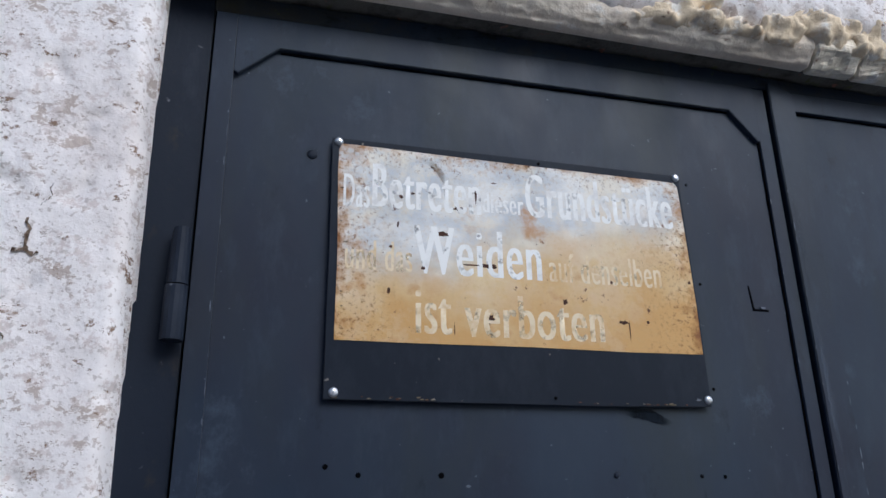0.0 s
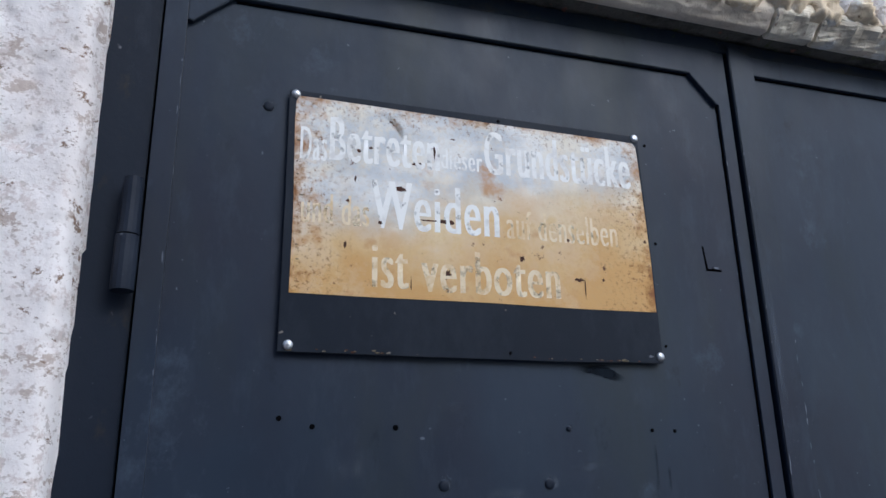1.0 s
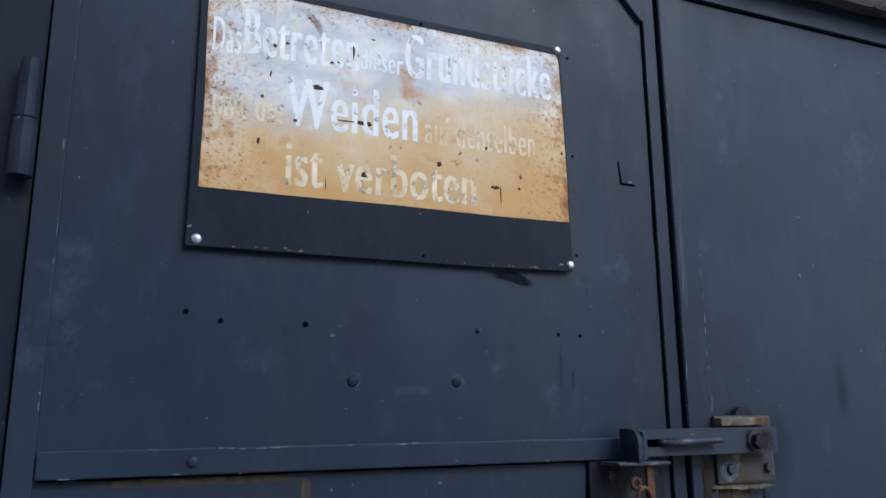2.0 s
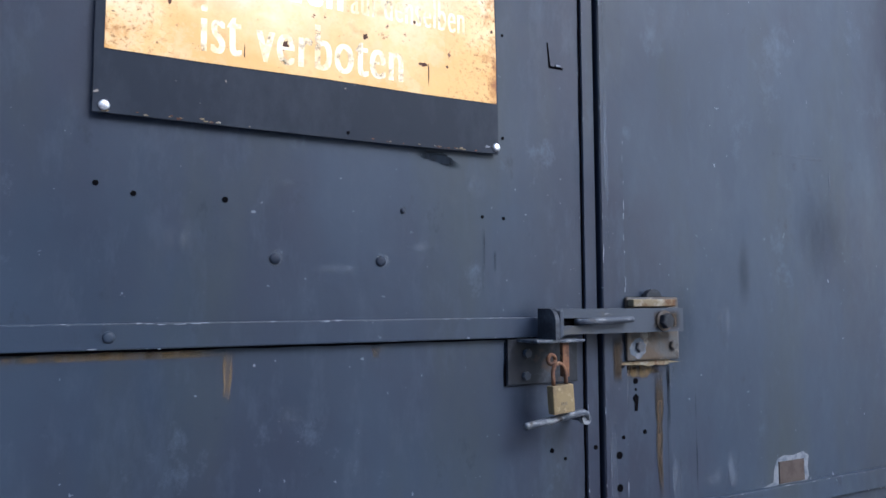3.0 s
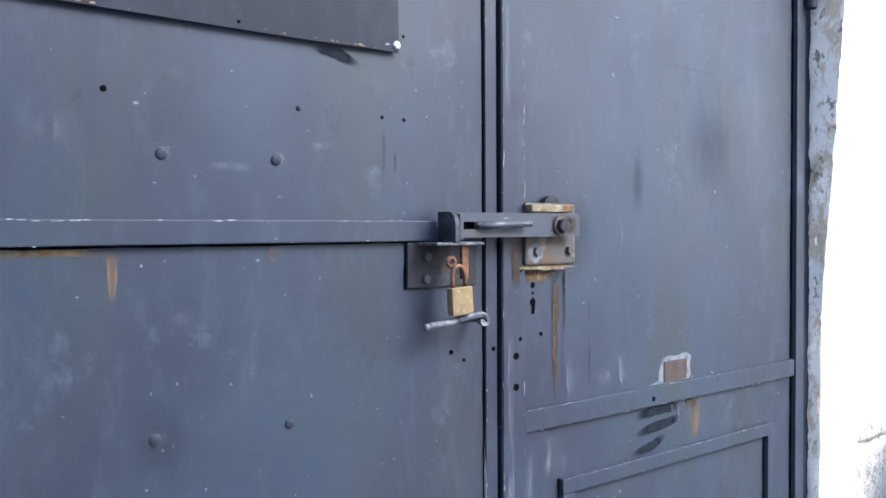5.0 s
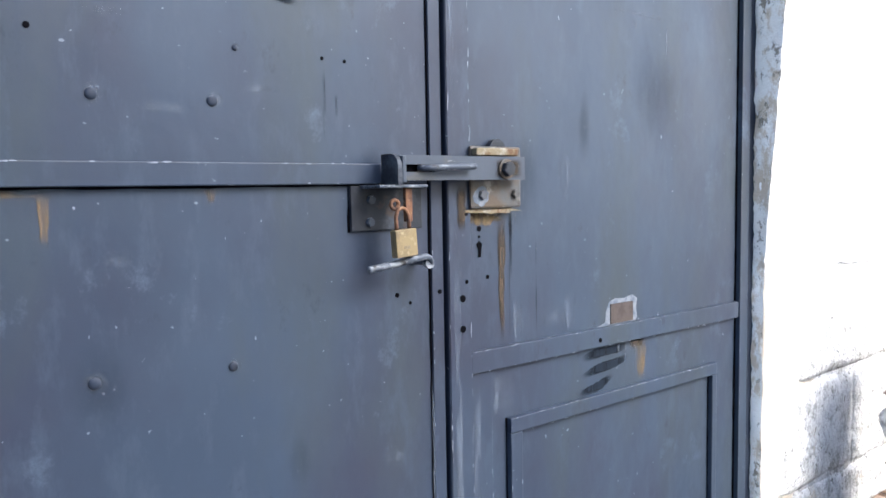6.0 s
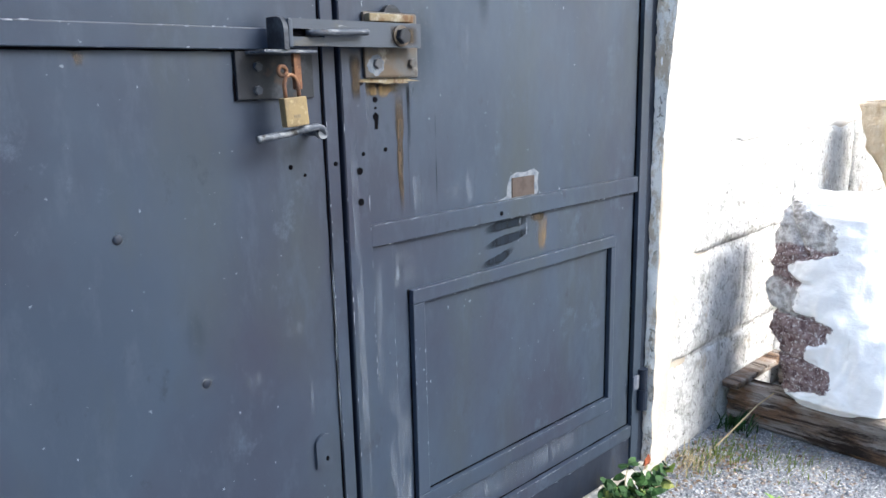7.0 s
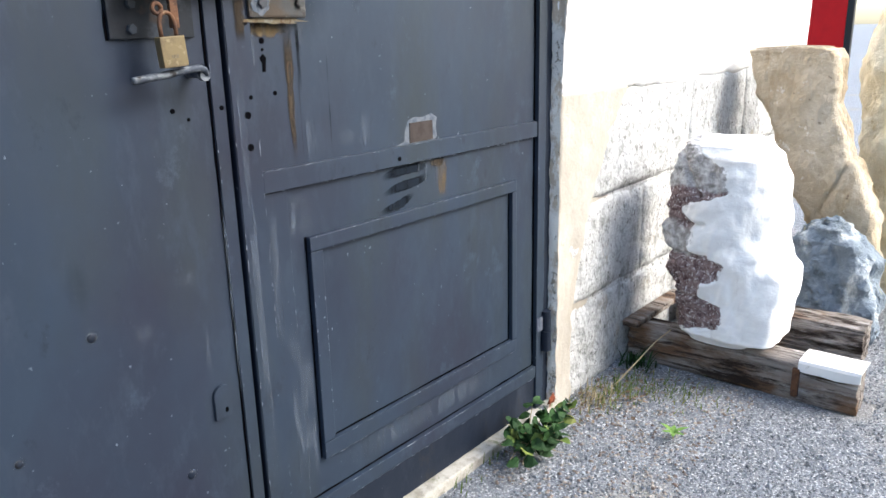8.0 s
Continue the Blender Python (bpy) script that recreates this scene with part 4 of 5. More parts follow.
for x, z, r, y in ((1.018, 1.362, 0.0055, -0.013), (1.069, 1.326, 0.0065, 0.004), (1.069, 1.308, 0.003, 0.004), (1.069, 1.296, 0.0025, 0.004), (1.093, 1.216, 0.005, 0.004),
                   (1.005, 1.177, 0.008, -0.013), (1.005, 1.110, 0.008, -0.013), (1.017, 1.213, 0.0045, -0.013), (1.466, 1.022, 0.006, -0.009), (0.950, 1.197, 0.005, -0.003)):
    part("hole", prism([(x + r * math.cos(radians(a)), z + r * math.sin(radians(a))) for a in range(0, 360, 30)], y - 0.0012, y), dark_hole, RIGHT)
part("keyhole", prism([(1.065, 1.262), (1.073, 1.262), (1.076, 1.285), (1.077, 1.292), (1.069, 1.298), (1.061, 1.292), (1.062, 1.285), (1.066, 1.28)], 0.0026, 0.004), dark_hole, RIGHT)

patch = part("patch", prism([(1.520, 1.056), (1.613, 1.056), (1.613, 1.108), (1.520, 1.108)], 0.0005, 0.004, 0.0008), patch_brown, RIGHT, "small square brown filler patch")
part("flaked_rim", sheet([(1.452, 1.050), (1.500, 1.062), (1.503, 1.090), (1.516, 1.115), (1.540, 1.122), (1.575, 1.119), (1.612, 1.126), (1.634, 1.113), (1.628, 1.088), (1.633, 1.062), (1.620, 1.050), (1.56, 1.049)], 0.003), flaked_pale, RIGHT, "pale scraped paint round the patch")

# stains and scuffs on the leaves
for name, bm, m, leaf in (
    ("rust_run", run(1.136, 1.368, 1.052, 0.030, 0.008, 0.004, 1), brown_stain, RIGHT),
    ("rust_run", run(1.085, 1.372, 1.335, 0.13, 0.07, 0.0038, 2), ochre_stain, RIGHT),
    ("rust_run", run(1.652, 1.006, 0.885, 0.052, 0.024, 0.004, 3), ochre_stain, RIGHT),
    ("smear", brushed(1.40, 0.978, 1.60, 0.995, 0.030, 0.004, 5), smear_solid, RIGHT),
    ("smear", brushed(1.40, 0.930, 1.61, 0.965, 0.026, 0.004, 6), smear_solid, RIGHT),
    ("smear", brushed(1.39, 0.880, 1.54, 0.920, 0.026, 0.004, 7), smear_solid, RIGHT),
    ("drip", run(1.555, 1.003, 0.955, 0.010, 0.004, 0.0030, 70), pale_run, RIGHT),
    ("drip", run(1.580, 1.003, 0.930, 0.012, 0.004, 0.0030, 71), pale_run, RIGHT),
    ("drip", run(1.605, 1.003, 0.965, 0.009, 0.004, 0.0030, 72), pale_run, RIGHT),
    ("drip", run(1.622, 1.003, 0.910, 0.008, 0.003, 0.0030, 73), pale_run, RIGHT),
    ("rust_run", run(1.630, 1.004, 0.975, 0.07, 0.04, 0.0032, 74), brown_stain, RIGHT),
    ("rust_run", run(1.045, 1.375, 1.26, 0.024, 0.010, 0.004, 75), pale_run, RIGHT),
    ("rust_run", run(1.175, 1.375, 1.28, 0.016, 0.006, 0.004, 76), pale_run, RIGHT),
    ("scuff", blot(1.30, 1.10, 0.09, 0.05, 0.004, 77, 0.4), pale_stain, RIGHT),
    ("scuff", blot(1.47, 1.066, 0.09, 0.035, 0.0036, 78, 0.4), pale_stain, RIGHT),
    ("scuff", blot(1.12, 0.965, 0.12, 0.06, 0.0036, 79, 0.4), pale_stain, RIGHT),
    ("scuff", blot(1.35, 1.45, 0.06, 0.16, 0.0036, 80, 0.3), pale_stain, RIGHT),
    ("scuff", blot(1.62, 1.84, 0.05, 0.03, 0.0036, 81, 0.3), pale_stain, RIGHT),
    ("scuff", blot(0.30, 1.70, 0.10, 0.02, 0.0036, 82, 0.4), pale_stain, LEFT),
    ("scuff", blot(0.66, 1.72, 0.05, 0.05, 0.0036, 83, 0.4), pale_stain, LEFT),
    ("scuff", blot(0.12, 1.60, 0.07, 0.05, 0.0036, 84, 0.4), pale_stain, LEFT),
    ("scuff", blot(0.83, 0.86, 0.06, 0.05, 0.0036, 85, 0.4), pale_stain, LEFT),
    ("scuff", blot(0.86, 0.70, 0.03, 0.12, 0.0036, 86, 0.4), pale_stain, LEFT),
    ("scuff", blot(0.73, 0.78, 0.08, 0.05, 0.0036, 87, 0.4), pale_stain, LEFT),
    ("crack", run(1.247, 1.31, 1.06, 0.0035, 0.003, 0.004, 8), dark_stain, RIGHT),
    ("crack", run(1.160, 1.27, 1.06, 0.003, 0.003, 0.004, 9), dark_stain, RIGHT),
    ("scuff", blot(1.34, 1.075, 0.05, 0.05, 0.004, 10, 0.4), pale_stain, RIGHT),
    ("scuff", run(1.523, 1.872, 1.866, 0.004, 0.004, 0.004, 11), pale_run, RIGHT),
    ("scuff", sheet([(1.515, 1.869), (1.640, 1.874), (1.765, 1.872), (1.765, 1.862), (1.640, 1.863), (1.515, 1.860)], 0.003), pale_run, RIGHT),
    ("scuff", run(1.760, 1.868, 1.75, 0.006, 0.003, 0.004, 13), pale_run, RIGHT),
    ("rust_run", run(0.198, 1.424, 1.33, 0.020, 0.008, 0.004, 14), ochre_stain, LEFT),
    ("rust_run", run(0.46, 1.425, 1.395, 0.02, 0.01, 0.004, 15), ochre_stain, LEFT),
    ("rust_run", run(0.02, 1.432, 1.408, 0.40, 0.30, 0.004, 16), ochre_stain, LEFT),
    ("smear", brushed(0.535, 1.782, 0.64, 1.757, 0.022, 0.004, 17), smear_solid, LEFT),
    ("smear", run(0.686, 1.65, 1.50, 0.008, 0.006, 0.004, 18), dark_stain, LEFT),
    ("smear", run(0.712, 1.60, 1.55, 0.007, 0.005, 0.004, 19), dark_stain, LEFT),
    ("smear", blot(0.612, 0.90, 0.05, 0.12, 0.004, 20, 0.3), soft_dark, LEFT),
    ("smear", blot(0.268, 1.11, 0.13, 0.19, 0.0038, 21, 0.2), soft_dark, LEFT),
    ("scuff", blot(0.39, 1.557, 0.10, 0.022, 0.004, 22, 0.5), pale_stain, LEFT),
    ("scuff", blot(0.54, 1.60, 0.10, 0.025, 0.004, 23, 0.5), pale_stain, LEFT),
    ("scuff", blot(0.30, 1.31, 0.05, 0.035, 0.004, 24, 0.5), pale_stain, LEFT),
    ("scuff", blot(0.78, 1.31, 0.10, 0.13, 0.0038, 25, 0.4), soft_dark, LEFT),
    ("smear", blot(1.20, 1.43, 0.16, 0.26, 0.0035, 51, 0.2), soft_dark, RIGHT),
    ("smear", blot(0.80, 1.45, 0.16, 0.12, 0.0035, 52, 0.2), soft_dark, LEFT),
    ("rust_run", run(1.005, 1.43, 1.32, 0.03, 0.02, -0.013, 53), brown_stain, RIGHT),
    ("rust_run", run(1.165, 1.375, 1.20, 0.012, 0.006, 0.004, 54), dark_stain, RIGHT),
    ("scuff", blot(1.70, 1.66, 0.22, 0.30, 0.0036, 55, 0.3), soft_dark, RIGHT),
    ("scuff", blot(1.42, 1.56, 0.05, 0.20, 0.0036, 56, 0.3), soft_dark, RIGHT),
    ("rub", run(1.10, 0.95, 0.91, 0.07, 0.05, 0.0036, 60), pale_run, RIGHT),
    ("rub", sheet([(1.20, 0.296), (1.96, 0.296), (1.96, 0.215), (1.20, 0.215)], 0.0028), pale_run, RIGHT),
    ("rub", sheet([(1.06, 0.94), (1.18, 0.94), (1.18, 0.89), (1.06, 0.89)], 0.0028), pale_run, RIGHT),
    ("rub", run(0.990, 1.50, 0.30, 0.020, 0.020, -0.013, 62), pale_run, RIGHT),
    ("rub", run(0.983, 2.30, 1.55, 0.016, 0.014, -0.013, 63), pale_run, RIGHT),
    ("rub", run(1.36, 1.16, 1.06, 0.05, 0.03, 0.0037, 64), pale_run, RIGHT),
    ("rub", run(1.185, 1.16, 1.06, 0.03, 0.03, 0.0037, 65), pale_run, RIGHT),
    ("rub", run(1.12, 0.62, 0.24, 0.045, 0.035, 0.0036, 66), pale_run, RIGHT),
    ("scuff", run(1.052, 1.0, 0.60, 0.03, 0.012, -0.0015, 26), pale_run, RIGHT),
    ("scuff", run(1.085, 0.70, 0.25, 0.04, 0.03, -0.0015, 27), pale_run, RIGHT),
    ("scuff", run(0.928, 1.05, 0.55, 0.010, 0.008, -0.0015, 28), pale_run, LEFT),
):
    part(name, bm, m, leaf)
worn = {LEFT: bmesh.new(), RIGHT: bmesh.new()}
for leaf, x0, z0, x1, z1, y, count, long in (
    (LEFT, -0.19, 1.4655, 0.80, 1.4655, -0.010, 26, 0.012), (LEFT, -0.19, 1.428, 0.80, 1.428, -0.010, 12, 0.010), (LEFT, 0.932, 0.3, 0.932, 2.3, -0.003, 16, 0.010),
    (LEFT, -0.20, 1.5, -0.20, 2.3, -0.0068, 12, 0.014), (RIGHT, 1.04, 1.0525, 2.11, 1.0525, -0.009, 40, 0.013), (RIGHT, 1.04, 1.0045, 2.11, 1.0045, -0.009, 22, 0.010),
    (RIGHT, 1.16, 0.880, 1.99, 0.880, -0.011, 34, 0.014), (RIGHT, 1.16, 0.846, 1.97, 0.846, -0.011, 12, 0.008), (RIGHT, 1.19, 0.342, 1.97, 0.342, -0.011, 36, 0.014),
    (RIGHT, 1.15, 0.299, 1.99, 0.299, -0.011, 30, 0.014), (RIGHT, 1.04, 0.196, 2.11, 0.196, -0.012, 60, 0.016), (RIGHT, 1.04, 0.156, 2.11, 0.156, -0.012, 34, 0.013),
    (RIGHT, 0.970, 0.2, 0.970, 2.4, -0.013, 44, 0.016), (RIGHT, 1.029, 0.2, 1.029, 1.9, -0.013, 40, 0.014), (RIGHT, 1.097, 0.22, 1.097, 0.99, -0.0015, 16, 0.012),
    (RIGHT, 1.150, 0.32, 1.150, 0.87, -0.0106, 10, 0.010), (RIGHT, 2.126, 0.3, 2.126, 1.9, -0.012, 20, 0.010), (RIGHT, 1.183, 0.36, 1.183, 0.83, -0.0106, 10, 0.010)):
    chips(worn[leaf], x0, z0, x1, z1, y, count, int(x0 * 100 + z0 * 1000), long)
for leaf, film_bm in worn.items():
    tagged(part("lost_paint", film_bm, scratch_mat, leaf, "pale flakes along worn edges"), kind="stuff")
rng = random.Random(9)
for k in range(46):
    leaf, x, z = (LEFT, rng.uniform(0.0, 0.9), rng.uniform(0.3, 1.40)) if k % 3 else (RIGHT, rng.uniform(1.2, 1.95), rng.uniform(0.36, 1.9))
    s = rng.uniform(0.002, 0.0055)
    part("paint_fleck", blot(x, z, s, s * rng.uniform(0.8, 2.5), 0.004, 100 + k, 0.4, 9), scratch_mat, leaf)

# ---- lock ----
lock = thing("gate_bolt", "heavy steel slide bolt with rust-stained plates across both leaves", "bolt")
base = part("strike_plate", box(0.735, 0.906, -0.004, 0.004, 1.335, 1.424, 0.0015), black_iron, lock, "dark square strike plate")
part("plate_gap", ragged(0.7305, 0.7355, 1.333, 1.418, 0.0025, 0.004), dark_hole, base)
for x, z in ((0.777, 1.352), (0.780, 1.396)):
    part("bolt_head", hexagon(x, -0.004, z, 0.0095, 0.007), bar_steel, base, "grey hexagonal bolt head")
part("shelf", box(0.757, 0.872, -0.072, 0.004, 1.4185, 1.4245, 0.002), steel_worn, lock, "rubbed steel shelf that carries the padlock")
dplate = [(-0.020, 1.4245), (-0.078, 1.4245), (-0.078, 1.458)] + [(-0.055 - 0.023 * math.sin(radians(a)), 1.458 + 0.026 * math.cos(radians(a))) for a in range(80, -1, -16)] + [(-0.020, 1.484)]
bm = bmesh.new()
f = bm.faces.new([bm.verts.new((0.796, y, z)) for y, z in dplate])
for v in bmesh.ops.extrude_face_region(bm, geom=[f])["geom"]:
    if isinstance(v, bmesh.types.BMVert):
        v.co.x = 0.806
part("end_plate", bm, black_iron, lock, "rounded black end plate")
part("end_face", box(0.8062, 0.816, -0.0785, -0.040, 1.428, 1.480, 0.003), bar_steel, lock)
bar_bm = box(0.816, 1.158, -0.052, -0.040, 1.433, 1.4495)
box(0.816, 1.158, -0.052, -0.040, 1.4645, 1.483, 0.0, bar_bm)
box(0.905, 1.158, -0.052, -0.040, 1.4495, 1.4645, 0.0, bar_bm)
bmesh.ops.remove_doubles(bar_bm, verts=bar_bm.verts, dist=0.0001)
bar_ob = part("bar", bar_bm, bar_steel, lock, "flat steel bar with a slot for the handle")
part("slot", box(0.816, 0.905, -0.041, -0.0395, 1.448, 1.466), dark_hole, lock)
part("handle", rod([(0.868, -0.046, 1.457), (0.874, -0.058, 1.457), (0.886, -0.0655, 1.4575), (0.930, -0.0665, 1.459), (0.995, -0.0665, 1.461), (1.000, -0.0665, 1.461)], 0.0066), steel_worn, lock, "round handle rubbed bright", smooth=True)
plate = part("back_plate", box(1.025, 1.176, -0.022, -0.013, 1.371, 1.507, 0.006), rusty_plate, lock, "rust-stained back plate")
part("upper_lip", box(1.028, 1.150, -0.040, -0.022, 1.486, 1.502, 0.003), lime_rust, plate, "pale rust-crusted lip")
part("round_boss", rod([(1.110, -0.002, 1.500), (1.110, -0.016, 1.500)], 0.024, 22), black_iron, plate)
part("washer", rod([(1.100, -0.0522, 1.4565), (1.100, -0.056, 1.4565)], 0.022, 22), rusty_plate, plate, smooth=False)
part("bolt_head", hexagon(1.100, -0.056, 1.4565, 0.0165, 0.013), black_iron, plate)
part("bolt_head", hexagon(1.057, -0.022, 1.401, 0.0115, 0.008), worn_edge, plate)
part("bolt_head", hexagon(1.155, -0.022, 1.402, 0.0105, 0.008), rusty_plate, plate)
part("bare_patch", blot(1.054, 1.398, 0.046, 0.042, -0.022, 43, 0.14), flaked_pale, plate, "paint scraped pale round the bolt")
part("lower_lip", blot(1.100, 1.366, 0.150, 0.014, -0.0135, 41, 0.35), lime_rust, plate, "pale rust crust below the plate")
part("crust", blot(1.082, 1.350, 0.090, 0.040, 0.003, 44, 0.3), ochre_stain, plate)
part("bar_stain", sheet([(1.062, 1.435), (1.075, 1.455), (1.070, 1.478), (1.095, 1.481), (1.150, 1.481), (1.154, 1.436), (1.10, 1.434)], -0.0526), brown_stain, bar_ob, "brown rust stain round the bolt")
part("bar_side", box(0.960, 1.025, -0.040, -0.013, 1.436, 1.480), black_iron, lock)
part("drop_strap", box(0.824, 0.840, -0.062, -0.052, 1.352, 1.419, 0.002), rust, lock, "rusty strap for the padlock")
part("eye", rod([(0.800 + 0.009 * math.cos(radians(a)), -0.058, 1.386 + 0.009 * math.sin(radians(a))) for a in range(0, 361, 30)], 0.0040, 8), rust, lock, "rusted eye behind the shackle", smooth=True)

pad = thing("padlock", "closed brass padlock with a rusty shackle, hanging from the bolt", "padlock")
body = box(0.786, 0.836, -0.075, -0.055, 1.284, 1.338, 0.0025)
shackle = rod([(0.796, -0.065, 1.334), (0.796, -0.065, 1.358)] + [(0.811 - 0.015 * math.cos(radians(a)), -0.065, 1.358 + 0.021 * math.sin(radians(a))) for a in range(15, 180, 15)] + [(0.826, -0.065, 1.358), (0.826, -0.065, 1.334)], 0.0038)
marks = box(0.8035, 0.8075, -0.0755, -0.075, 1.300, 1.306)
box(0.8085, 0.8120, -0.0755, -0.075, 1.300, 1.306, 0.0, marks)
box(0.8130, 0.8175, -0.0755, -0.075, 1.300, 1.306, 0.0, marks)
cover = box(0.804, 0.820, -0.070, -0.060, 1.2822, 1.2845)
turn = Matrix.Translation((0.811, -0.065, 1.38)) @ pose(0, 0, 0, 0, -4, 0) @ Matrix.Translation((-0.811, 0.065, -1.38))
for b in (body, shackle, marks, cover):
    b.transform(turn)
part("body", body, brass, pad)
part("shackle", shackle, rust, pad, "rusty shackle", smooth=True)
part("stamp", marks, lime_rust, pad, "worn stamped mark")
part("keyhole_cover", cover, black_iron, pad)

lever = thing("door_handle", "worn steel lever handle below the padlock", "door handle")
part("lever", rod([(0.740, -0.055, 1.263), (0.743, -0.055, 1.2635), (0.800, -0.056, 1.270), (0.855, -0.056, 1.278), (0.876, -0.054, 1.280), (0.888, -0.050, 1.276), (0.893, -0.046, 1.266)], 0.0070), steel_worn, lever, "round lever rubbed bare", smooth=True)
part("spindle", rod([(0.884, -0.046, 1.270), (0.890, 0.006, 1.268)], 0.0095), steel_worn, lever, smooth=True)
part("end_boss", rod([(0.889, -0.052, 1.266), (0.889, -0.040, 1.266)], 0.0115, 16), steel_worn, lever)

# ---- sign ----
sign = thing("sign", "rusted white and ochre enamel notice with faded German lettering", "sign")
outline = [(-0.013, 1.786), (0.20, 1.7855), (0.50, 1.7845), (0.716, 1.787), (0.714, 1.95), (0.708, 2.263), (0.40, 2.2655), (-0.012, 2.268), (-0.011, 2.05)]
part("plate", prism(outline, -0.008, -0.005, 0.001), sign_black, sign, "black painted sheet")
field = [(0.002, 1.8865), (0.15, 1.886), (0.36, 1.8875), (0.55, 1.8855), (0.711, 1.887), (0.7105, 1.98), (0.7075, 2.08), (0.7025, 2.215), (0.7005, 2.238), (0.694, 2.2455), (0.655, 2.247), (0.50, 2.249),
         (0.30, 2.2515), (0.12, 2.255), (0.035, 2.2565), (0.006, 2.2565), (0.001, 2.245), (0.0, 2.20), (0.0035, 2.04)]
part("painted_field", prism(field, -0.0090, -0.008), enamel, sign, "white enamel bleeding to ochre rust")
for x, z in ((0.0, 2.260), (0.700, 2.258), (0.004, 1.798), (0.710, 1.800)):
    part("screw", dome(x, -0.008, z, 0.0085, 0.005), zinc, sign, "bright round screw head", smooth=True)


def word(text, x0, x1, z0, z1, material, heavy):
    """A painted word fitted between x0 and x1, standing on z0."""
    cu = bpy.data.curves.new("lettering", "FONT")
    cu.body, cu.size, cu.offset, cu.resolution_u, cu.space_character = text, 1.0, -0.006 if heavy else -0.010, 4, 1.10
    tmp = bpy.data.objects.new("lettering", cu)
    scene.collection.objects.link(tmp)
    me = bpy.data.meshes.new_from_object(tmp.evaluated_get(bpy.context.evaluated_depsgraph_get()))
    bpy.data.objects.remove(tmp)
    xs = [v.co.x for v in me.vertices]
    ys = [v.co.y for v in me.vertices]
    top = max(ys)
    slim = 0.0012 if heavy else 0.0006
    for v in me.vertices:
        x = x0 + (v.co.x - min(xs)) / (max(xs) - min(xs)) * (x1 - x0)
        z = z0 + v.co.y / top * (z1 - z0)
        v.co = Vector((x, -0.0092, z))
    # broad uprights and thin crossbars, as a flat brush gives
    bm = bmesh.new()
    for k, shift in enumerate((-2 * slim, -slim, 0.0, slim, 2 * slim)):
        before = len(bm.verts)
        bm.from_mesh(me)
        bm.verts.ensure_lookup_table()
        for v in bm.verts[before:]:
            v.co += Vector((shift, -0.00008 * k, 0))
    ob = new("lettering", finish(bm, "lettering", material))
    ob.parent = sign
    return tagged(ob, "faded pale lettering")


word("Das", 0.012, 0.058, 2.132, 2.196, letter_white, False)
word("Betreten", 0.066, 0.270, 2.136, 2.222, letter_white, True)
word("dieser", 0.276, 0.357, 2.143, 2.186, letter_white, False)
word("Grundstücke", 0.365, 0.679, 2.142, 2.232, letter_white, True)
word("und das", 0.018, 0.137, 2.014, 2.070, letter_cream, False)
word("Weiden", 0.143, 0.386, 2.014, 2.106, letter_white, True)
word("auf denselben", 0.404, 0.638, 2.014, 2.072, letter_cream, False)
word("ist", 0.146, 0.208, 1.904, 1.982, letter_cream, True)
word("verboten", 0.236, 0.505, 1.902, 1.982, letter_cream, True)
CHIPS = ((0.194, 2.092, 0.026, 0.010), (0.281, 2.036, 0.034, 0.009), (0.283, 1.936, 0.013, 0.016), (0.431, 1.976, 0.011, 0.010), (0.549, 1.942, 0.017, 0.007), (0.228, 2.145, 0.020, 0.008),
         (0.160, 2.024, 0.010, 0.007), (0.100, 2.060, 0.009, 0.007), (0.095, 1.978, 0.005, 0.012), (0.118, 2.160, 0.007, 0.007), (0.140, 2.168, 0.007, 0.006), (0.106, 2.140, 0.009, 0.008),
         (0.255, 2.036, 0.040, 0.003), (0.560, 1.925, 0.003, 0.040), (0.262, 2.175, 0.004, 0.030), (0.30, 2.205, 0.010, 0.003), (0.53, 2.02, 0.008, 0.007), (0.60, 1.945, 0.006, 0.006), (0.70, 2.03, 0.006, 0.007),
         (0.215, 1.915, 0.002, 0.025), (0.112, 2.105, 0.004, 0.010))
sr = random.Random(12)
for k in range(46):
    # crumbs of rust along the lower rim and the hinge-side rim
    x, z = (sr.choice((sr.gauss(0.14, 0.04), sr.uniform(0.0, 0.7), sr.gauss(0.60, 0.03))), 1.7885 + abs(sr.gauss(0, 0.002))) if k % 4 else (0.003 + abs(sr.gauss(0, 0.006)), sr.uniform(1.9, 2.24))
    w = sr.uniform(0.002, 0.009)
    part("rust_crumb", blot(x, z, w, w * 0.4, -0.0075 if k % 4 else -0.0085, 300 + k, 0.4, 9), lime_rust if k % 3 else chip_brown, sign)
part("scuff", blot(0.690, 1.800, 0.010, 0.006, -0.0075, 352, 0.4, 9), flaked_pale, sign)
for x, z in ((0.40, 1.797), (0.395, 2.257)):
    part("hole", prism([(x + 0.0028 * math.cos(radians(a)), z + 0.0028 * math.sin(radians(a))) for a in range(0, 360, 40)], -0.0098, -0.008), dark_hole, sign)
for k, (x, z, w, h) in enumerate(CHIPS):
    part("chip", blot(x, z, w, h, -0.0082, 60 + k, 0.4, 14), chip_brown, sign)
arc = [(0.140, 2.250), (0.163, 2.249), (0.185, 2.236), (0.203, 2.214), (0.209, 2.190), (0.206, 2.150), (0.200, 2.150), (0.198, 2.195), (0.186, 2.216), (0.165, 2.234)]
part("rust_arc", sheet(arc, -0.0093), ochre_stain, sign)


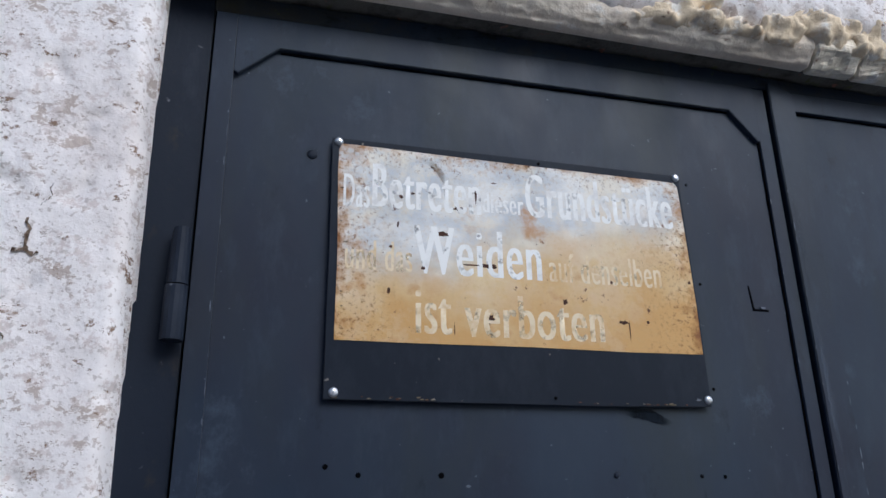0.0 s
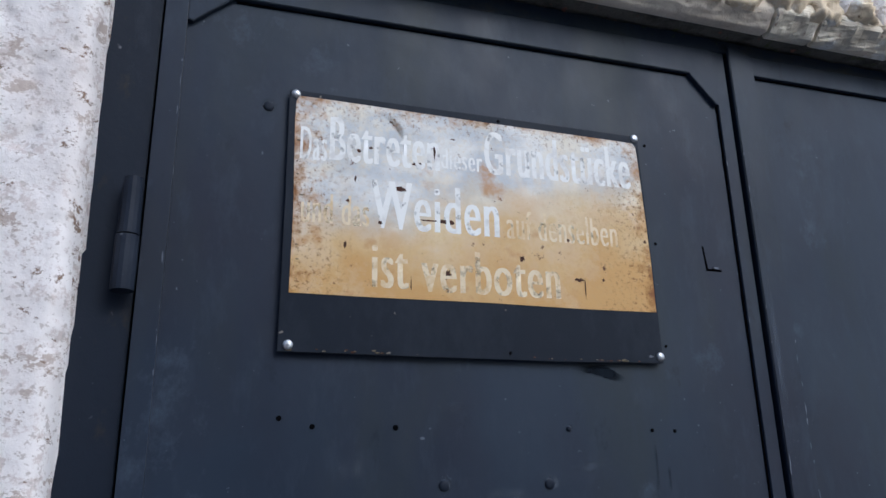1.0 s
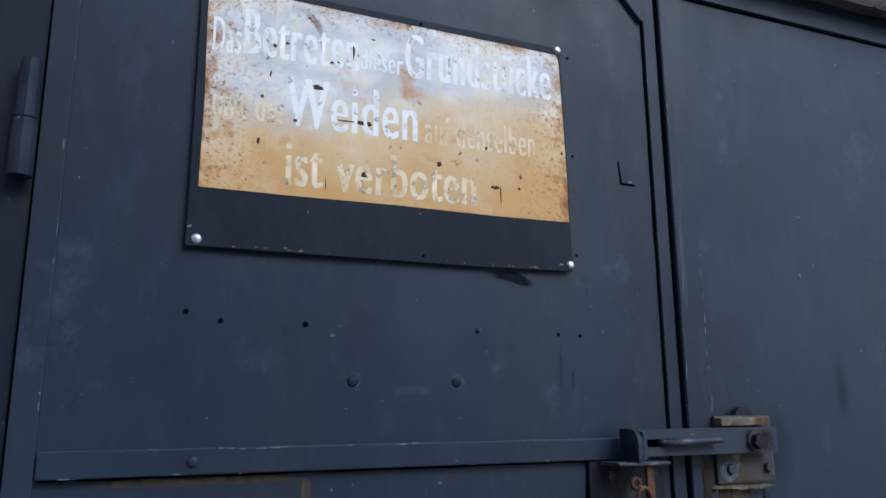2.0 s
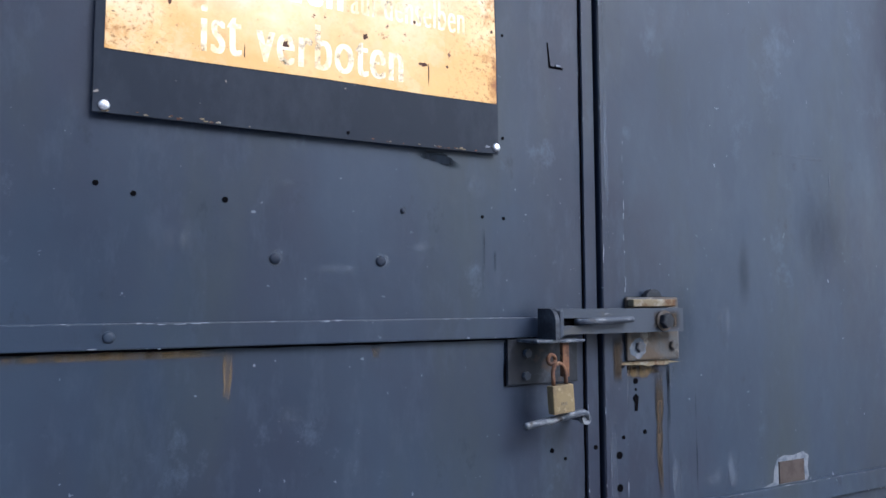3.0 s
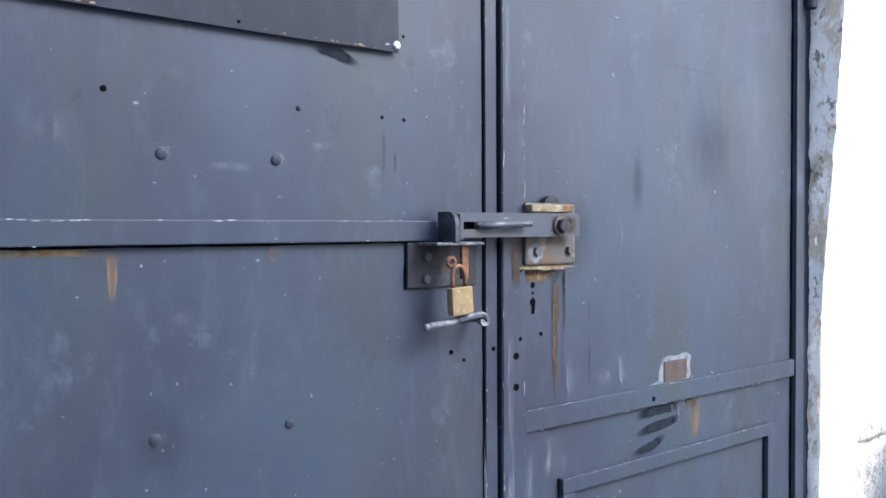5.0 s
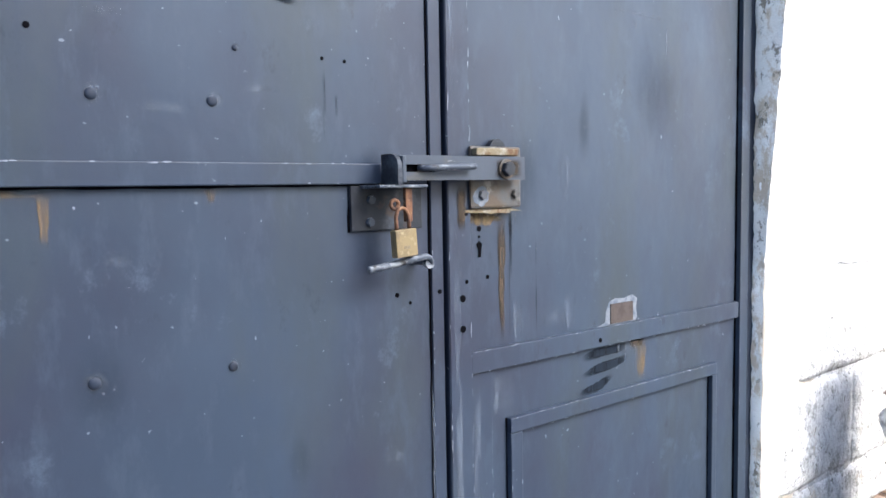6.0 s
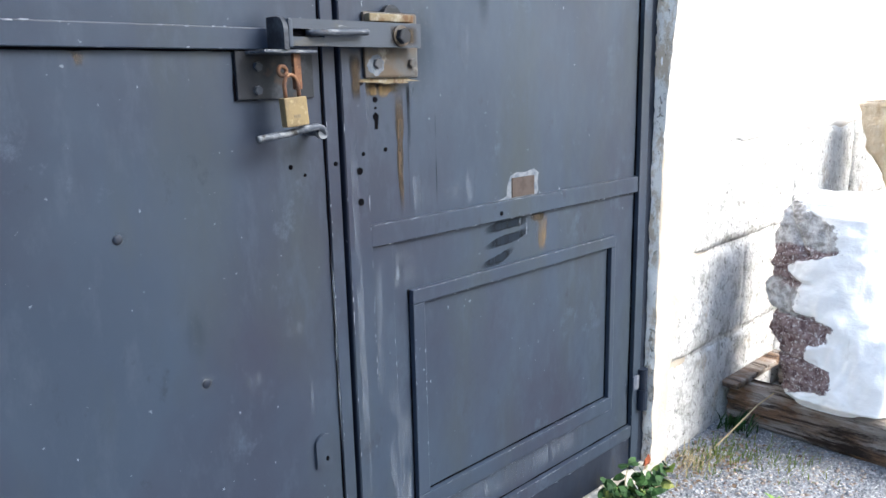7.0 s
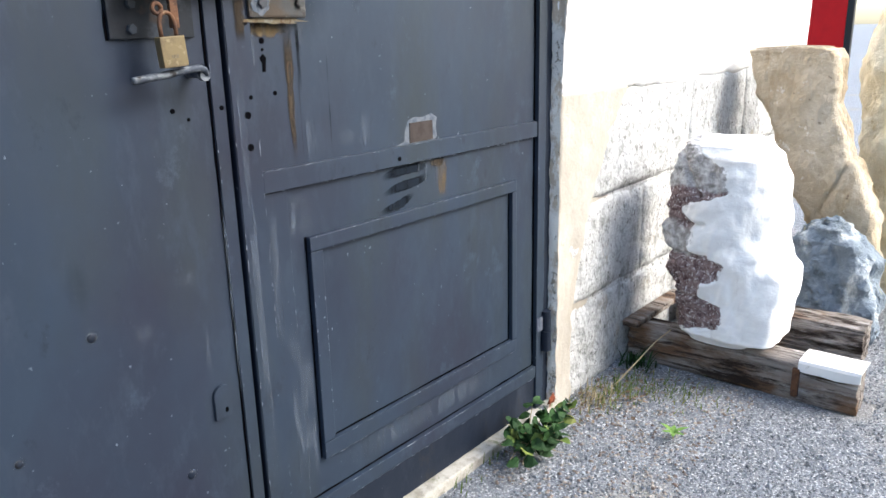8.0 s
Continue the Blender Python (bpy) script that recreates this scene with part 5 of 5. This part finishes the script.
# ---- stones ----
def rock(name, label, material, centre, half, seed, power=2.6, rough=0.16, tilt=(0, 0, 0), detail=5, cuts=0.03, category="stone"):
    bm = bmesh.new()
    bmesh.ops.create_icosphere(bm, subdivisions=detail, radius=1.0)
    for v in bm.verts:
        d = v.co.normalized()
        k = (abs(d.x) ** power + abs(d.y) ** power + abs(d.z) ** power) ** (-1 / power)
        p = d * k
        n1 = fbm(d.x * 1.3 + seed, d.y * 1.3, d.z * 1.3, 3)
        n2 = fbm(d.x * 4 + seed, d.y * 4, d.z * 4 + 5, 4)
        n3 = -abs(fbm(d.x * 2.2 + seed, d.y * 2.2 + 7, d.z * 2.2, 4)) - 0.5 * abs(fbm(d.x * 7 + seed, d.y * 7 + 7, d.z * 5, 4))
        p *= 1 + rough * n1 + rough * 0.35 * n2 + cuts * n3 * 2
        v.co = Vector((p.x * half[0], p.y * half[1], p.z * half[2]))
    bm.transform(pose(0, 0, 0, *tilt))
    low = min(v.co.z for v in bm.verts)
    for v in bm.verts:
        v.co.z -= low
        if v.co.z < 0.03:
            v.co.z = 0.03 * (v.co.z / 0.03) ** 2
    return thing(name, label, category, bm, material, smooth=True, at=(centre[0], centre[1], centre[2]))


def stone_by_profile(name, label, material, at, depth, profile, seed, rough=0.03, ledges=0.0, power=2.8, category="stone", lean_x=0.0, carve=None, rings_n=110, round_n=128):
    """A standing stone built up of rings. profile: height, reach towards +y and reach towards -y, all from its foot."""
    rng_heights = [p[0] for p in profile]
    top = rng_heights[-1]
    bm = bmesh.new()
    rows_s = []
    for i in range(rings_n + 1):
        f = i / rings_n
        z = top * (0.5 - 0.5 * math.cos(math.pi * f))
        for (z0, l0, r0), (z1, l1, r1) in zip(profile, profile[1:]):
            if z0 <= z <= z1 + 1e-9:
                k = (z - z0) / max(1e-6, z1 - z0)
                k = k * k * (3 - 2 * k)
                l, r = l0 + (l1 - l0) * k, r0 + (r1 - r0) * k
                break
        cy, half = (l - r) / 2, (l + r) / 2
        dx = depth * min(1.0, half / max(p[1] + p[2] for p in profile) * 2 + 0.15)
        ring = []
        for s in range(round_n):
            a = 2 * math.pi * s / round_n
            c, sn = math.cos(a), math.sin(a)
            q = (abs(c) ** power + abs(sn) ** power) ** (-1 / power)
            p = Vector((dx * q * c + lean_x * z, cy + half * q * sn, z))
            calm = 1.0 if not ledges else 0.25 + 0.75 * max(0.0, sn)
            n1 = fbm(p.x * 4 + seed, p.y * 4, p.z * 4, 3)
            n2 = fbm(p.x * 13 + seed, p.y * 13, p.z * 13, 4)
            n3 = abs(fbm(p.x * 7 + seed, p.y * 7 + 3, p.z * 6, 4))
            push = rough * (1.0 * n1 + calm * (0.45 * n2 - 0.9 * n3))
            if ledges and sn > 0:
                push += ledges * sn * (fbm(p.x * 5, 1.0, p.z * 13 + 2, 3) + 0.5 * fbm(p.x * 30, p.y * 30, p.z * 34, 3))
            if carve:
                push += carve(p, c, sn)
            edge = min(1.0, 6 * min(f, 1 - f) + 0.1)
            ring.append(bm.verts.new((p.x + c * push * edge, p.y + sn * push * edge, max(0.0, z + (push * 0.6 if f > 0.9 else 0.0)))))
        rows_s.append(ring)
    for a, b in zip(rows_s, rows_s[1:]):
        for s in range(round_n):
            bm.faces.new((a[s], a[(s + 1) % round_n], b[(s + 1) % round_n], b[s]))
    bm.faces.new(rows_s[0][::-1])
    bm.faces.new(rows_s[-1])
    return thing(name, label, category, bm, material, smooth=True, at=at)


BOULDER = ((0.0, 0.10, 0.17), (0.045, 0.155, 0.250), (0.13, 0.170, 0.272), (0.21, 0.178, 0.282), (0.30, 0.205, 0.278), (0.36, 0.215, 0.245), (0.44, 0.232, 0.226), (0.50, 0.205, 0.222),
           (0.62, 0.222, 0.208), (0.72, 0.200, 0.185), (0.765, 0.165, 0.150), (0.785, 0.10, 0.11), (0.792, 0.04, 0.05))


def boulder_relief(p, c, sn):
    """Sunken crust with broken rims, a crevice under the grey cap, and blunt ridges low on the clean face."""
    out = 0.0
    if c < 0.35:
        past = p.y + 0.030 + 0.05 * fbm(p.x * 9, p.y * 9, p.z * 9) - crust_edge(p.z)
        if past > 0:
            out -= min(1.0, past / 0.012) * (0.008 + 0.014 * abs(fbm(p.x * 16, p.y * 16, p.z * 22, 4)))
        f = max(0.0, min(1.0, (0.735 - p.z) / 0.15))
        gap = abs(p.y - (0.150 - 0.095 * f)) if 0.57 < p.z < 0.745 else 1.0
        out -= 0.024 * math.exp(-(gap / 0.010) ** 2)
        for z0, y0 in ((0.355, 0.10), (0.475, 0.12), (0.185, 0.09)):
            if p.y > y0 - 0.10:
                out -= 0.016 * math.exp(-((p.z - z0 - 0.05 * (y0 - p.y)) / 0.009) ** 2)
    if p.y < 0.03:
        low = max(0.0, min(1.0, (0.46 - p.z) / 0.2))
        out += low * (0.030 * abs(fbm(p.y * 8 + p.z * 2, 3.0, p.z * 2.2, 3)) - 0.008)
        out -= 0.012 * abs(fbm(p.x * 5, p.y * 5 + 9, p.z * 3.5, 3))
    return out


stone_by_profile("boulder", "white quartz boulder with brown crust resting on timbers", quartz, (2.915, -0.366, 0.148), 0.185, BOULDER, 9.0, 0.022, 0.016, 2.9, "boulder", 0.0, boulder_relief, 190, 210)
SLAB = ((0.0, -0.04, 0.30), (0.14, -0.03, 0.300), (0.44, 0.05, 0.265), (0.62, 0.15, 0.205), (0.80, 0.215, 0.120), (1.03, 0.315, 0.055), (1.18, 0.370, 0.035), (1.225, 0.372, 0.020), (1.24, 0.34, -0.02))
stone_by_profile("standing_stone", "tall honey-coloured limestone slab leaning towards the wall", yellow_stone, (3.92, -0.46, 0.0), 0.12, SLAB, 3.0, 0.017, 0.0, 5.5, "stone", 0.0,
                 lambda p, c, sn: -0.020 * max(0.0, fbm(p.y * 7 + p.z * 5, p.x * 3, p.z * 4, 4)) - 0.022 * math.exp(-((p.y + 0.55 * p.z - 0.26 - 0.03 * fbm(p.z * 9, 1, 1)) / 0.012) ** 2), 150, 150)
SLAB_2 = ((0.0, 0.26, 0.42), (0.30, 0.22, 0.44), (0.80, 0.33, 0.40), (1.25, 0.33, 0.34), (1.45, 0.24, 0.34), (1.60, 0.12, 0.30), (1.64, 0.0, 0.22))
stone_by_profile("standing_stone", "upright honey-coloured limestone slab behind the leaning one", pale_honey, (4.42, -0.82, 0.0), 0.15, SLAB_2, 8.0, 0.035, 0.0, 3.4)
BLUE = ((0.0, 0.12, 0.20), (0.15, 0.13, 0.195), (0.30, 0.16, 0.175), (0.40, 0.185, 0.125), (0.47, 0.13, 0.045), (0.50, 0.07, -0.01))
stone_by_profile("field_stone", "blue-grey stone with pale veins standing behind the timber", blue_stone, (3.62, -0.62, 0.0), 0.13, BLUE, 5.5, 0.042, 0.0, 6.0)
rock("field_stone", "narrow brown stone standing against the wall", yellow_stone, (3.70, -0.16, 0.0), (0.08, 0.08, 0.31), 15.5, 2.6, 0.16, (4, 0, 0))


# ---- timbers ----
def timber(name, label, x0, x1, y0, y1, z0, z1, seed, category="timber"):
    bm = bmesh.new()
    n = 70
    prof = []
    for a, b in (((0, 0), (1, 0)), ((1, 0), (1, 1)), ((1, 1), (0, 1)), ((0, 1), (0, 0))):
        for k in range(12):
            prof.append((a[0] + (b[0] - a[0]) * k / 12, a[1] + (b[1] - a[1]) * k / 12))
    rings = []
    for i in range(n + 1):
        y = y0 + (y1 - y0) * i / n
        ring = []
        for u, w in prof:
            cu, cw = u - 0.5, w - 0.5
            r = 1 - 0.06 * (abs(cu * 2) ** 6 * abs(cw * 2) ** 6)
            g = 0.008 * fbm(cu * 9 + seed, y * 1.2, cw * 9) + 0.004 * fbm(cu * 22 + seed, y * 5, cw * 22)
            split = fbm(cu * 7 + seed, y * 1.6, cw * 8 + 3.0, 3)
            g += (0.016 * min(1.0, (split - 0.25) * 6) if split > 0.25 else 0.0) * (1 if cu < 0 else -1) * (1 if abs(cu) > 0.49 else 0.4)
            r -= 0.05 * max(0.0, fbm(cu * 5, y * 3.3 + seed, cw * 5, 3)) if abs(cu) > 0.4 and abs(cw) > 0.4 else 0.0
            ring.append(bm.verts.new((x0 + (0.5 + cu * r) * (x1 - x0) + g, y + 0.006 * fbm(cu * 6, seed, cw * 6), max(z0, z0 + (0.5 + cw * r) * (z1 - z0) + g) if w > 0 else z0)))
        rings.append(ring)
    m = len(prof)
    for a, b in zip(rings, rings[1:]):
        for s in range(m):
            bm.faces.new((a[s], a[(s + 1) % m], b[(s + 1) % m], b[s]))
    bm.faces.new(rings[0])
    bm.faces.new(rings[-1][::-1])
    return thing(name, label, category, bm, old_wood, group="timbers under the boulder")


b1 = timber("timber_beam", "weathered timber beam with a white cap on its end", 2.80, 2.925, -0.905, -0.035, -0.002, 0.152, 1.0)
timber("timber_beam", "weathered timber beam lying behind the boulder", 3.27, 3.42, -0.825, -0.05, -0.002, 0.152, 6.0)
cap = bmesh.new()
cap_y = [-0.912 + 0.205 * k / 8 for k in range(9)]
rows_c = []
for y in cap_y:
    j = 0.003 * fbm(y * 20, 2, 2)
    rows_c.append([cap.verts.new(p) for p in ((2.788 + j, y, 0.122 + 0.01 * fbm(y * 9, 1, 1)), (2.790, y, 0.152), (2.796, y, 0.1625), (2.885 + j, y, 0.164), (2.932, y, 0.159), (2.932, y, 0.153), (2.885, y, 0.1575), (2.80, y, 0.156), (2.7945, y, 0.146), (2.793, y, 0.122 + 0.01 * fbm(y * 9, 1, 1)))])
for a, b in zip(rows_c, rows_c[1:]):
    for s in range(10):
        cap.faces.new((a[s], a[(s + 1) % 10], b[(s + 1) % 10], b[s]))
cap.faces.new(rows_c[0])
cap.faces.new(rows_c[-1][::-1])
part("end_cap", cap, white_cap, b1, "white painted metal cap")
strap = box(2.784, 2.800, -0.715, -0.690, 0.02, 0.13, 0.003)
part("strap", strap, rust, b1, "rusty iron strap")
bm = box(2.745, 3.24, -0.098, -0.034, 0.156, 0.182, 0.004)
for v in bm.verts:
    v.co.z += 0.004 * fbm(v.co.x * 6, v.co.y * 6, 1)
thing("plank", "short grey plank lying on the timbers along the wall", "plank", bm, old_wood)

# ---- red board and grass beyond the wall ----
board = thing("signboard", "red enamel board in a black frame on posts", "board")
part("panel", box(7.00, 7.03, 0.20, 1.70, 0.97, 2.30, 0.004), red_metal, board)
part("frame_bar", box(6.985, 7.045, 0.145, 0.199, 0.90, 2.36, 0.012), black_trim, board)
part("frame_bar", box(6.985, 7.045, 1.701, 1.755, 0.90, 2.36, 0.012), black_trim, board)
part("frame_bar", box(6.99, 7.04, 0.20, 1.70, 0.915, 0.968, 0.008), black_trim, board)
part("frame_bar", box(6.99, 7.04, 0.20, 1.70, 2.302, 2.355, 0.008), black_trim, board)
part("post", rod([(7.055, 0.30, -0.01), (7.055, 0.30, 2.2)], 0.022), black_trim, board)
part("post", rod([(7.055, 1.40, -0.01), (7.055, 1.40, 2.2)], 0.022), black_trim, board)


# ---- plants ----
def blade(bm, base, tip, width, bend):
    base, tip = Vector(base), Vector(tip)
    side = (tip - base).cross(Vector((0, 0, 1)))
    side = side.normalized() * width / 2 if side.length > 1e-5 else Vector((width / 2, 0, 0))
    mid = (base + tip) / 2 + Vector((0, 0, bend))
    a, b = bm.verts.new(base - side), bm.verts.new(base + side)
    c, d = bm.verts.new(mid - side * 0.8), bm.verts.new(mid + side * 0.8)
    e = bm.verts.new(tip)
    bm.faces.new((a, b, d, c))
    bm.faces.new((c, d, e))


def leaf(bm, at, way, up, length, width):
    """A pointed leaf, folded along its rib."""
    way, up = Vector(way).normalized(), Vector(up)
    side = way.cross(up).normalized()
    up = side.cross(way)
    at = Vector(at)
    rib = [bm.verts.new(at + way * length * f + up * length * 0.16 * math.sin(f * 3)) for f in (0, 0.33, 0.7, 1.0)]
    for s in (-1, 1):
        o1 = bm.verts.new(at + way * length * 0.25 + side * s * width * 0.5 + up * length * 0.18)
        o2 = bm.verts.new(at + way * length * 0.62 + side * s * width * 0.44 + up * length * 0.14)
        bm.faces.new((rib[0], rib[1], o1))
        bm.faces.new((rib[1], rib[2], o2, o1))
        bm.faces.new((rib[2], rib[3], o2))


def bush():
    rng = random.Random(21)
    ob = thing("weed", "dark green leafy weed growing at the foot of the gate", "plant")
    base = Vector((1.915, -0.115, 0.0))
    stems = bmesh.new()
    dark, light = bmesh.new(), bmesh.new()
    for k in range(24):
        a = rng.uniform(math.pi * 0.80, math.pi * 2.15)
        reach, high = rng.uniform(0.05, 0.20), rng.uniform(0.02, 0.14)
        tip = base + Vector((math.cos(a) * reach * 1.1, math.sin(a) * reach * 0.75, high))
        rod([base + Vector((0, 0, -0.005)), base + (tip - base) * 0.5 + Vector((0, 0, 0.03)), tip], 0.0022, 5, stems, 0.6)
        for j in range(7):
            f = rng.uniform(0.35, 1.0)
            p = base + (tip - base) * f + Vector((0, 0, 0.03 * math.sin(f * 3)))
            b = rng.uniform(0, 2 * math.pi)
            way = Vector((math.cos(b), math.sin(b) - 0.5, rng.uniform(-0.5, 0.5)))
            p.y = min(p.y, -0.02)
            leaf(light if rng.random() < 0.18 else dark, p, way, (rng.gauss(0, 0.8), rng.gauss(-0.5, 0.8), 1), rng.uniform(0.030, 0.062), rng.uniform(0.022, 0.048))
    for b in (dark, light):
        for v in b.verts:
            v.co.y = min(v.co.y, -0.016)
            v.co.z = max(v.co.z, 0.004)
    part("stems", stems, dry_stalk, ob)
    part("leaves", dark, leaf_dark, ob)
    part("leaves", light, leaf_light, ob, "fresh yellow-green leaves")


bush()


def tuft(name, label, centre, n, spread, high, material, seed, width=0.0035):
    rng = random.Random(seed)
    bm = bmesh.new()
    for _ in range(n):
        b = Vector((centre[0] + rng.gauss(0, spread[0]), min(-0.05, centre[1] + rng.gauss(0, spread[1])), -0.004))
        t = b + Vector((rng.uniform(-1, 1) * high * 0.7, rng.uniform(-1, 0.4) * high * 0.6, high * rng.uniform(0.3, 1)))
        t.y = min(t.y, -0.045)
        blade(bm, b, t, width * rng.uniform(0.6, 1.3), high * 0.12)
    return thing(name, label, "grass", bm, material, kind="stuff")


tuft("grass_tuft", "thin yellow-green grass along the foot of the wall", (2.47, -0.15, 0), 260, (0.10, 0.05), 0.032, leaf_light, 2, 0.0045)
tuft("grass_tuft", "dry straw lying on the gravel by the wall", (2.37, -0.11, 0), 150, (0.06, 0.04), 0.05, dry_stalk, 3)
tuft("grass_tuft", "sparse grass in the gravel before the timber", (2.58, -0.34, 0), 110, (0.06, 0.08), 0.045, leaf_light, 4)
tuft("grass_tuft", "small green shoots beside the concrete sill", (1.70, -0.075, 0), 26, (0.09, 0.012), 0.05, leaf_light, 5)
tuft("grass_tuft", "green weeds between timber and wall", (2.74, -0.10, 0), 50, (0.03, 0.03), 0.09, leaf_dark, 6, 0.008)
tuft("grass_tuft", "dry grass between the stones", (3.62, -0.30, 0), 70, (0.05, 0.06), 0.45, dry_stalk, 7)
tuft("grass_verge", "green grass growing beyond the end of the wall", (6.6, -0.3, 0), 900, (0.5, 0.5), 0.16, leaf_light, 8, 0.012)
sprig = thing("seedling", "small bright green seedling in the gravel", "plant")
bm = bmesh.new()
for k, a in enumerate((20, 75, 130, 200, 260, 320)):
    leaf(bm, (2.276, -0.463, 0.012), (math.cos(radians(a)), math.sin(radians(a)), 0.35), (0, 0, 1), 0.062 if k % 2 else 0.045, 0.018)
part("leaves", bm, leaf_bright, sprig)
part("stem", rod([(2.276, -0.463, -0.004), (2.276, -0.463, 0.014)], 0.002, 6), dry_stalk, sprig)
thing("dry_stalk", "long dry stalk leaning against the timber", "twig", rod([(2.53, -0.12, 0.0), (2.62, -0.16, 0.07), (2.72, -0.19, 0.13), (2.795, -0.22, 0.165)], 0.0035, 6, taper=0.6), dry_stalk)
dl = bmesh.new()
leaf(dl, (2.168, -0.034, 0.035), (0.2, -0.3, 1), (0, -1, 0.2), 0.055, 0.045)
leaf(dl, (2.175, -0.038, 0.032), (-0.4, -0.3, 0.8), (0, -1, 0.2), 0.045, 0.04)
thing("dead_leaf", "curled rust-red dead leaf on the end of the sill", "leaf", dl, dead_leaf)


litter = bmesh.new()
lrng = random.Random(77)
for _ in range(70):
    x, y = lrng.gauss(2.42, 0.16), min(-0.06, lrng.gauss(-0.17, 0.09))
    a = lrng.uniform(0, 6.28)
    leaf(litter, (x, y, 0.006), (math.cos(a), math.sin(a), lrng.uniform(0.0, 0.3)), (lrng.gauss(0, 0.3), lrng.gauss(0, 0.3), 1), lrng.uniform(0.012, 0.03), lrng.uniform(0.008, 0.018))
tagged(new("leaf_litter", finish(litter, "leaf_litter", dry_litter)), "brown leaf litter on the gravel by the wall", "litter", kind="stuff")


# ---- gravel ----
def pebbles(name, label, count, seed, material, size, region):
    rng = random.Random(seed)
    verts, faces = [], []
    x0, x1, y0, y1 = region
    while len(faces) < count * 8:
        x, y = rng.uniform(x0, x1), rng.uniform(y0, y1)
        if rng.random() < max(0.0, (math.hypot(x - 2.3, (y + 0.5) * 1.3) - 1.2) / 1.5):
            continue
        if (2.79 < x < 2.93 and y > -0.95) or (3.26 < x < 3.43 and y > -0.87) or (y > -0.05 and x < 2.24):
            continue
        r = size * rng.uniform(0.6, 1.5)
        a = rng.uniform(0, 6.28)
        ca, sa = math.cos(a), math.sin(a)
        sx, sy, sz = r * rng.uniform(0.7, 1.2), r * rng.uniform(0.6, 1.0), r * rng.uniform(0.4, 0.75)
        z = ground_height(x, y) + sz * 0.35
        b = len(verts)
        for px_, py_, pz_ in ((1, 0, 0), (-1, 0.2, 0), (0.1, 1, 0), (0, -1, 0.1), (0.1, 0.1, 1), (0, 0, -1)):
            qx, qy = px_ * sx, py_ * sy
            verts.append((x + ca * qx - sa * qy, y + sa * qx + ca * qy, z + pz_ * sz))
        for f in ((0, 2, 4), (2, 1, 4), (1, 3, 4), (3, 0, 4), (2, 0, 5), (1, 2, 5), (3, 1, 5), (0, 3, 5)):
            faces.append(tuple(b + q for q in f))
    me = bpy.data.meshes.new(name)
    me.from_pydata(verts, [], faces)
    me.materials.append(material)
    return tagged(new(name, me), label, "gravel", kind="stuff")


def pebble_material(name, dark, light):
    m = bpy.data.materials.new(name)
    m.use_nodes = True
    n, link = m.node_tree.nodes, m.node_tree.links.new
    geo = n.new("ShaderNodeNewGeometry")
    ramp = n.new("ShaderNodeValToRGB")
    ramp.color_ramp.elements[0].color = (*dark, 1)
    ramp.color_ramp.elements[1].color = (*light, 1)
    link(geo.outputs["Random Per Island"], ramp.inputs["Fac"])
    tx = n.new("ShaderNodeTexNoise")
    tx.inputs["Scale"].default_value = 260.0
    mix = n.new("ShaderNodeMix")
    mix.data_type, mix.blend_type = "RGBA", "MULTIPLY"
    mix.inputs["Factor"].default_value = 0.5
    link(ramp.outputs["Color"], mix.inputs["A"])
    link(tx.outputs["Color"], mix.inputs["B"])
    link(mix.outputs["Result"], n["Principled BSDF"].inputs["Base Color"])
    n["Principled BSDF"].inputs["Roughness"].default_value = 0.85
    return m


grey_pebble = pebble_material("grey_crushed_stone", (0.10, 0.106, 0.119), (0.365, 0.385, 0.42))
warm_pebble = pebble_material("brown_crushed_stone", (0.16, 0.11, 0.09), (0.50, 0.44, 0.38))
pebbles("gravel", "loose pale grey crushed stone", 60000, 1, grey_pebble, 0.0041, (0.2, 4.8, -2.4, 0.0))
pebbles("gravel", "coarser grey stones among the gravel", 1600, 2, grey_pebble, 0.0085, (0.2, 4.8, -2.4, 0.0))
pebbles("gravel", "scattered brown stones and crumbs", 1100, 3, warm_pebble, 0.0065, (1.7, 3.0, -0.6, -0.05))
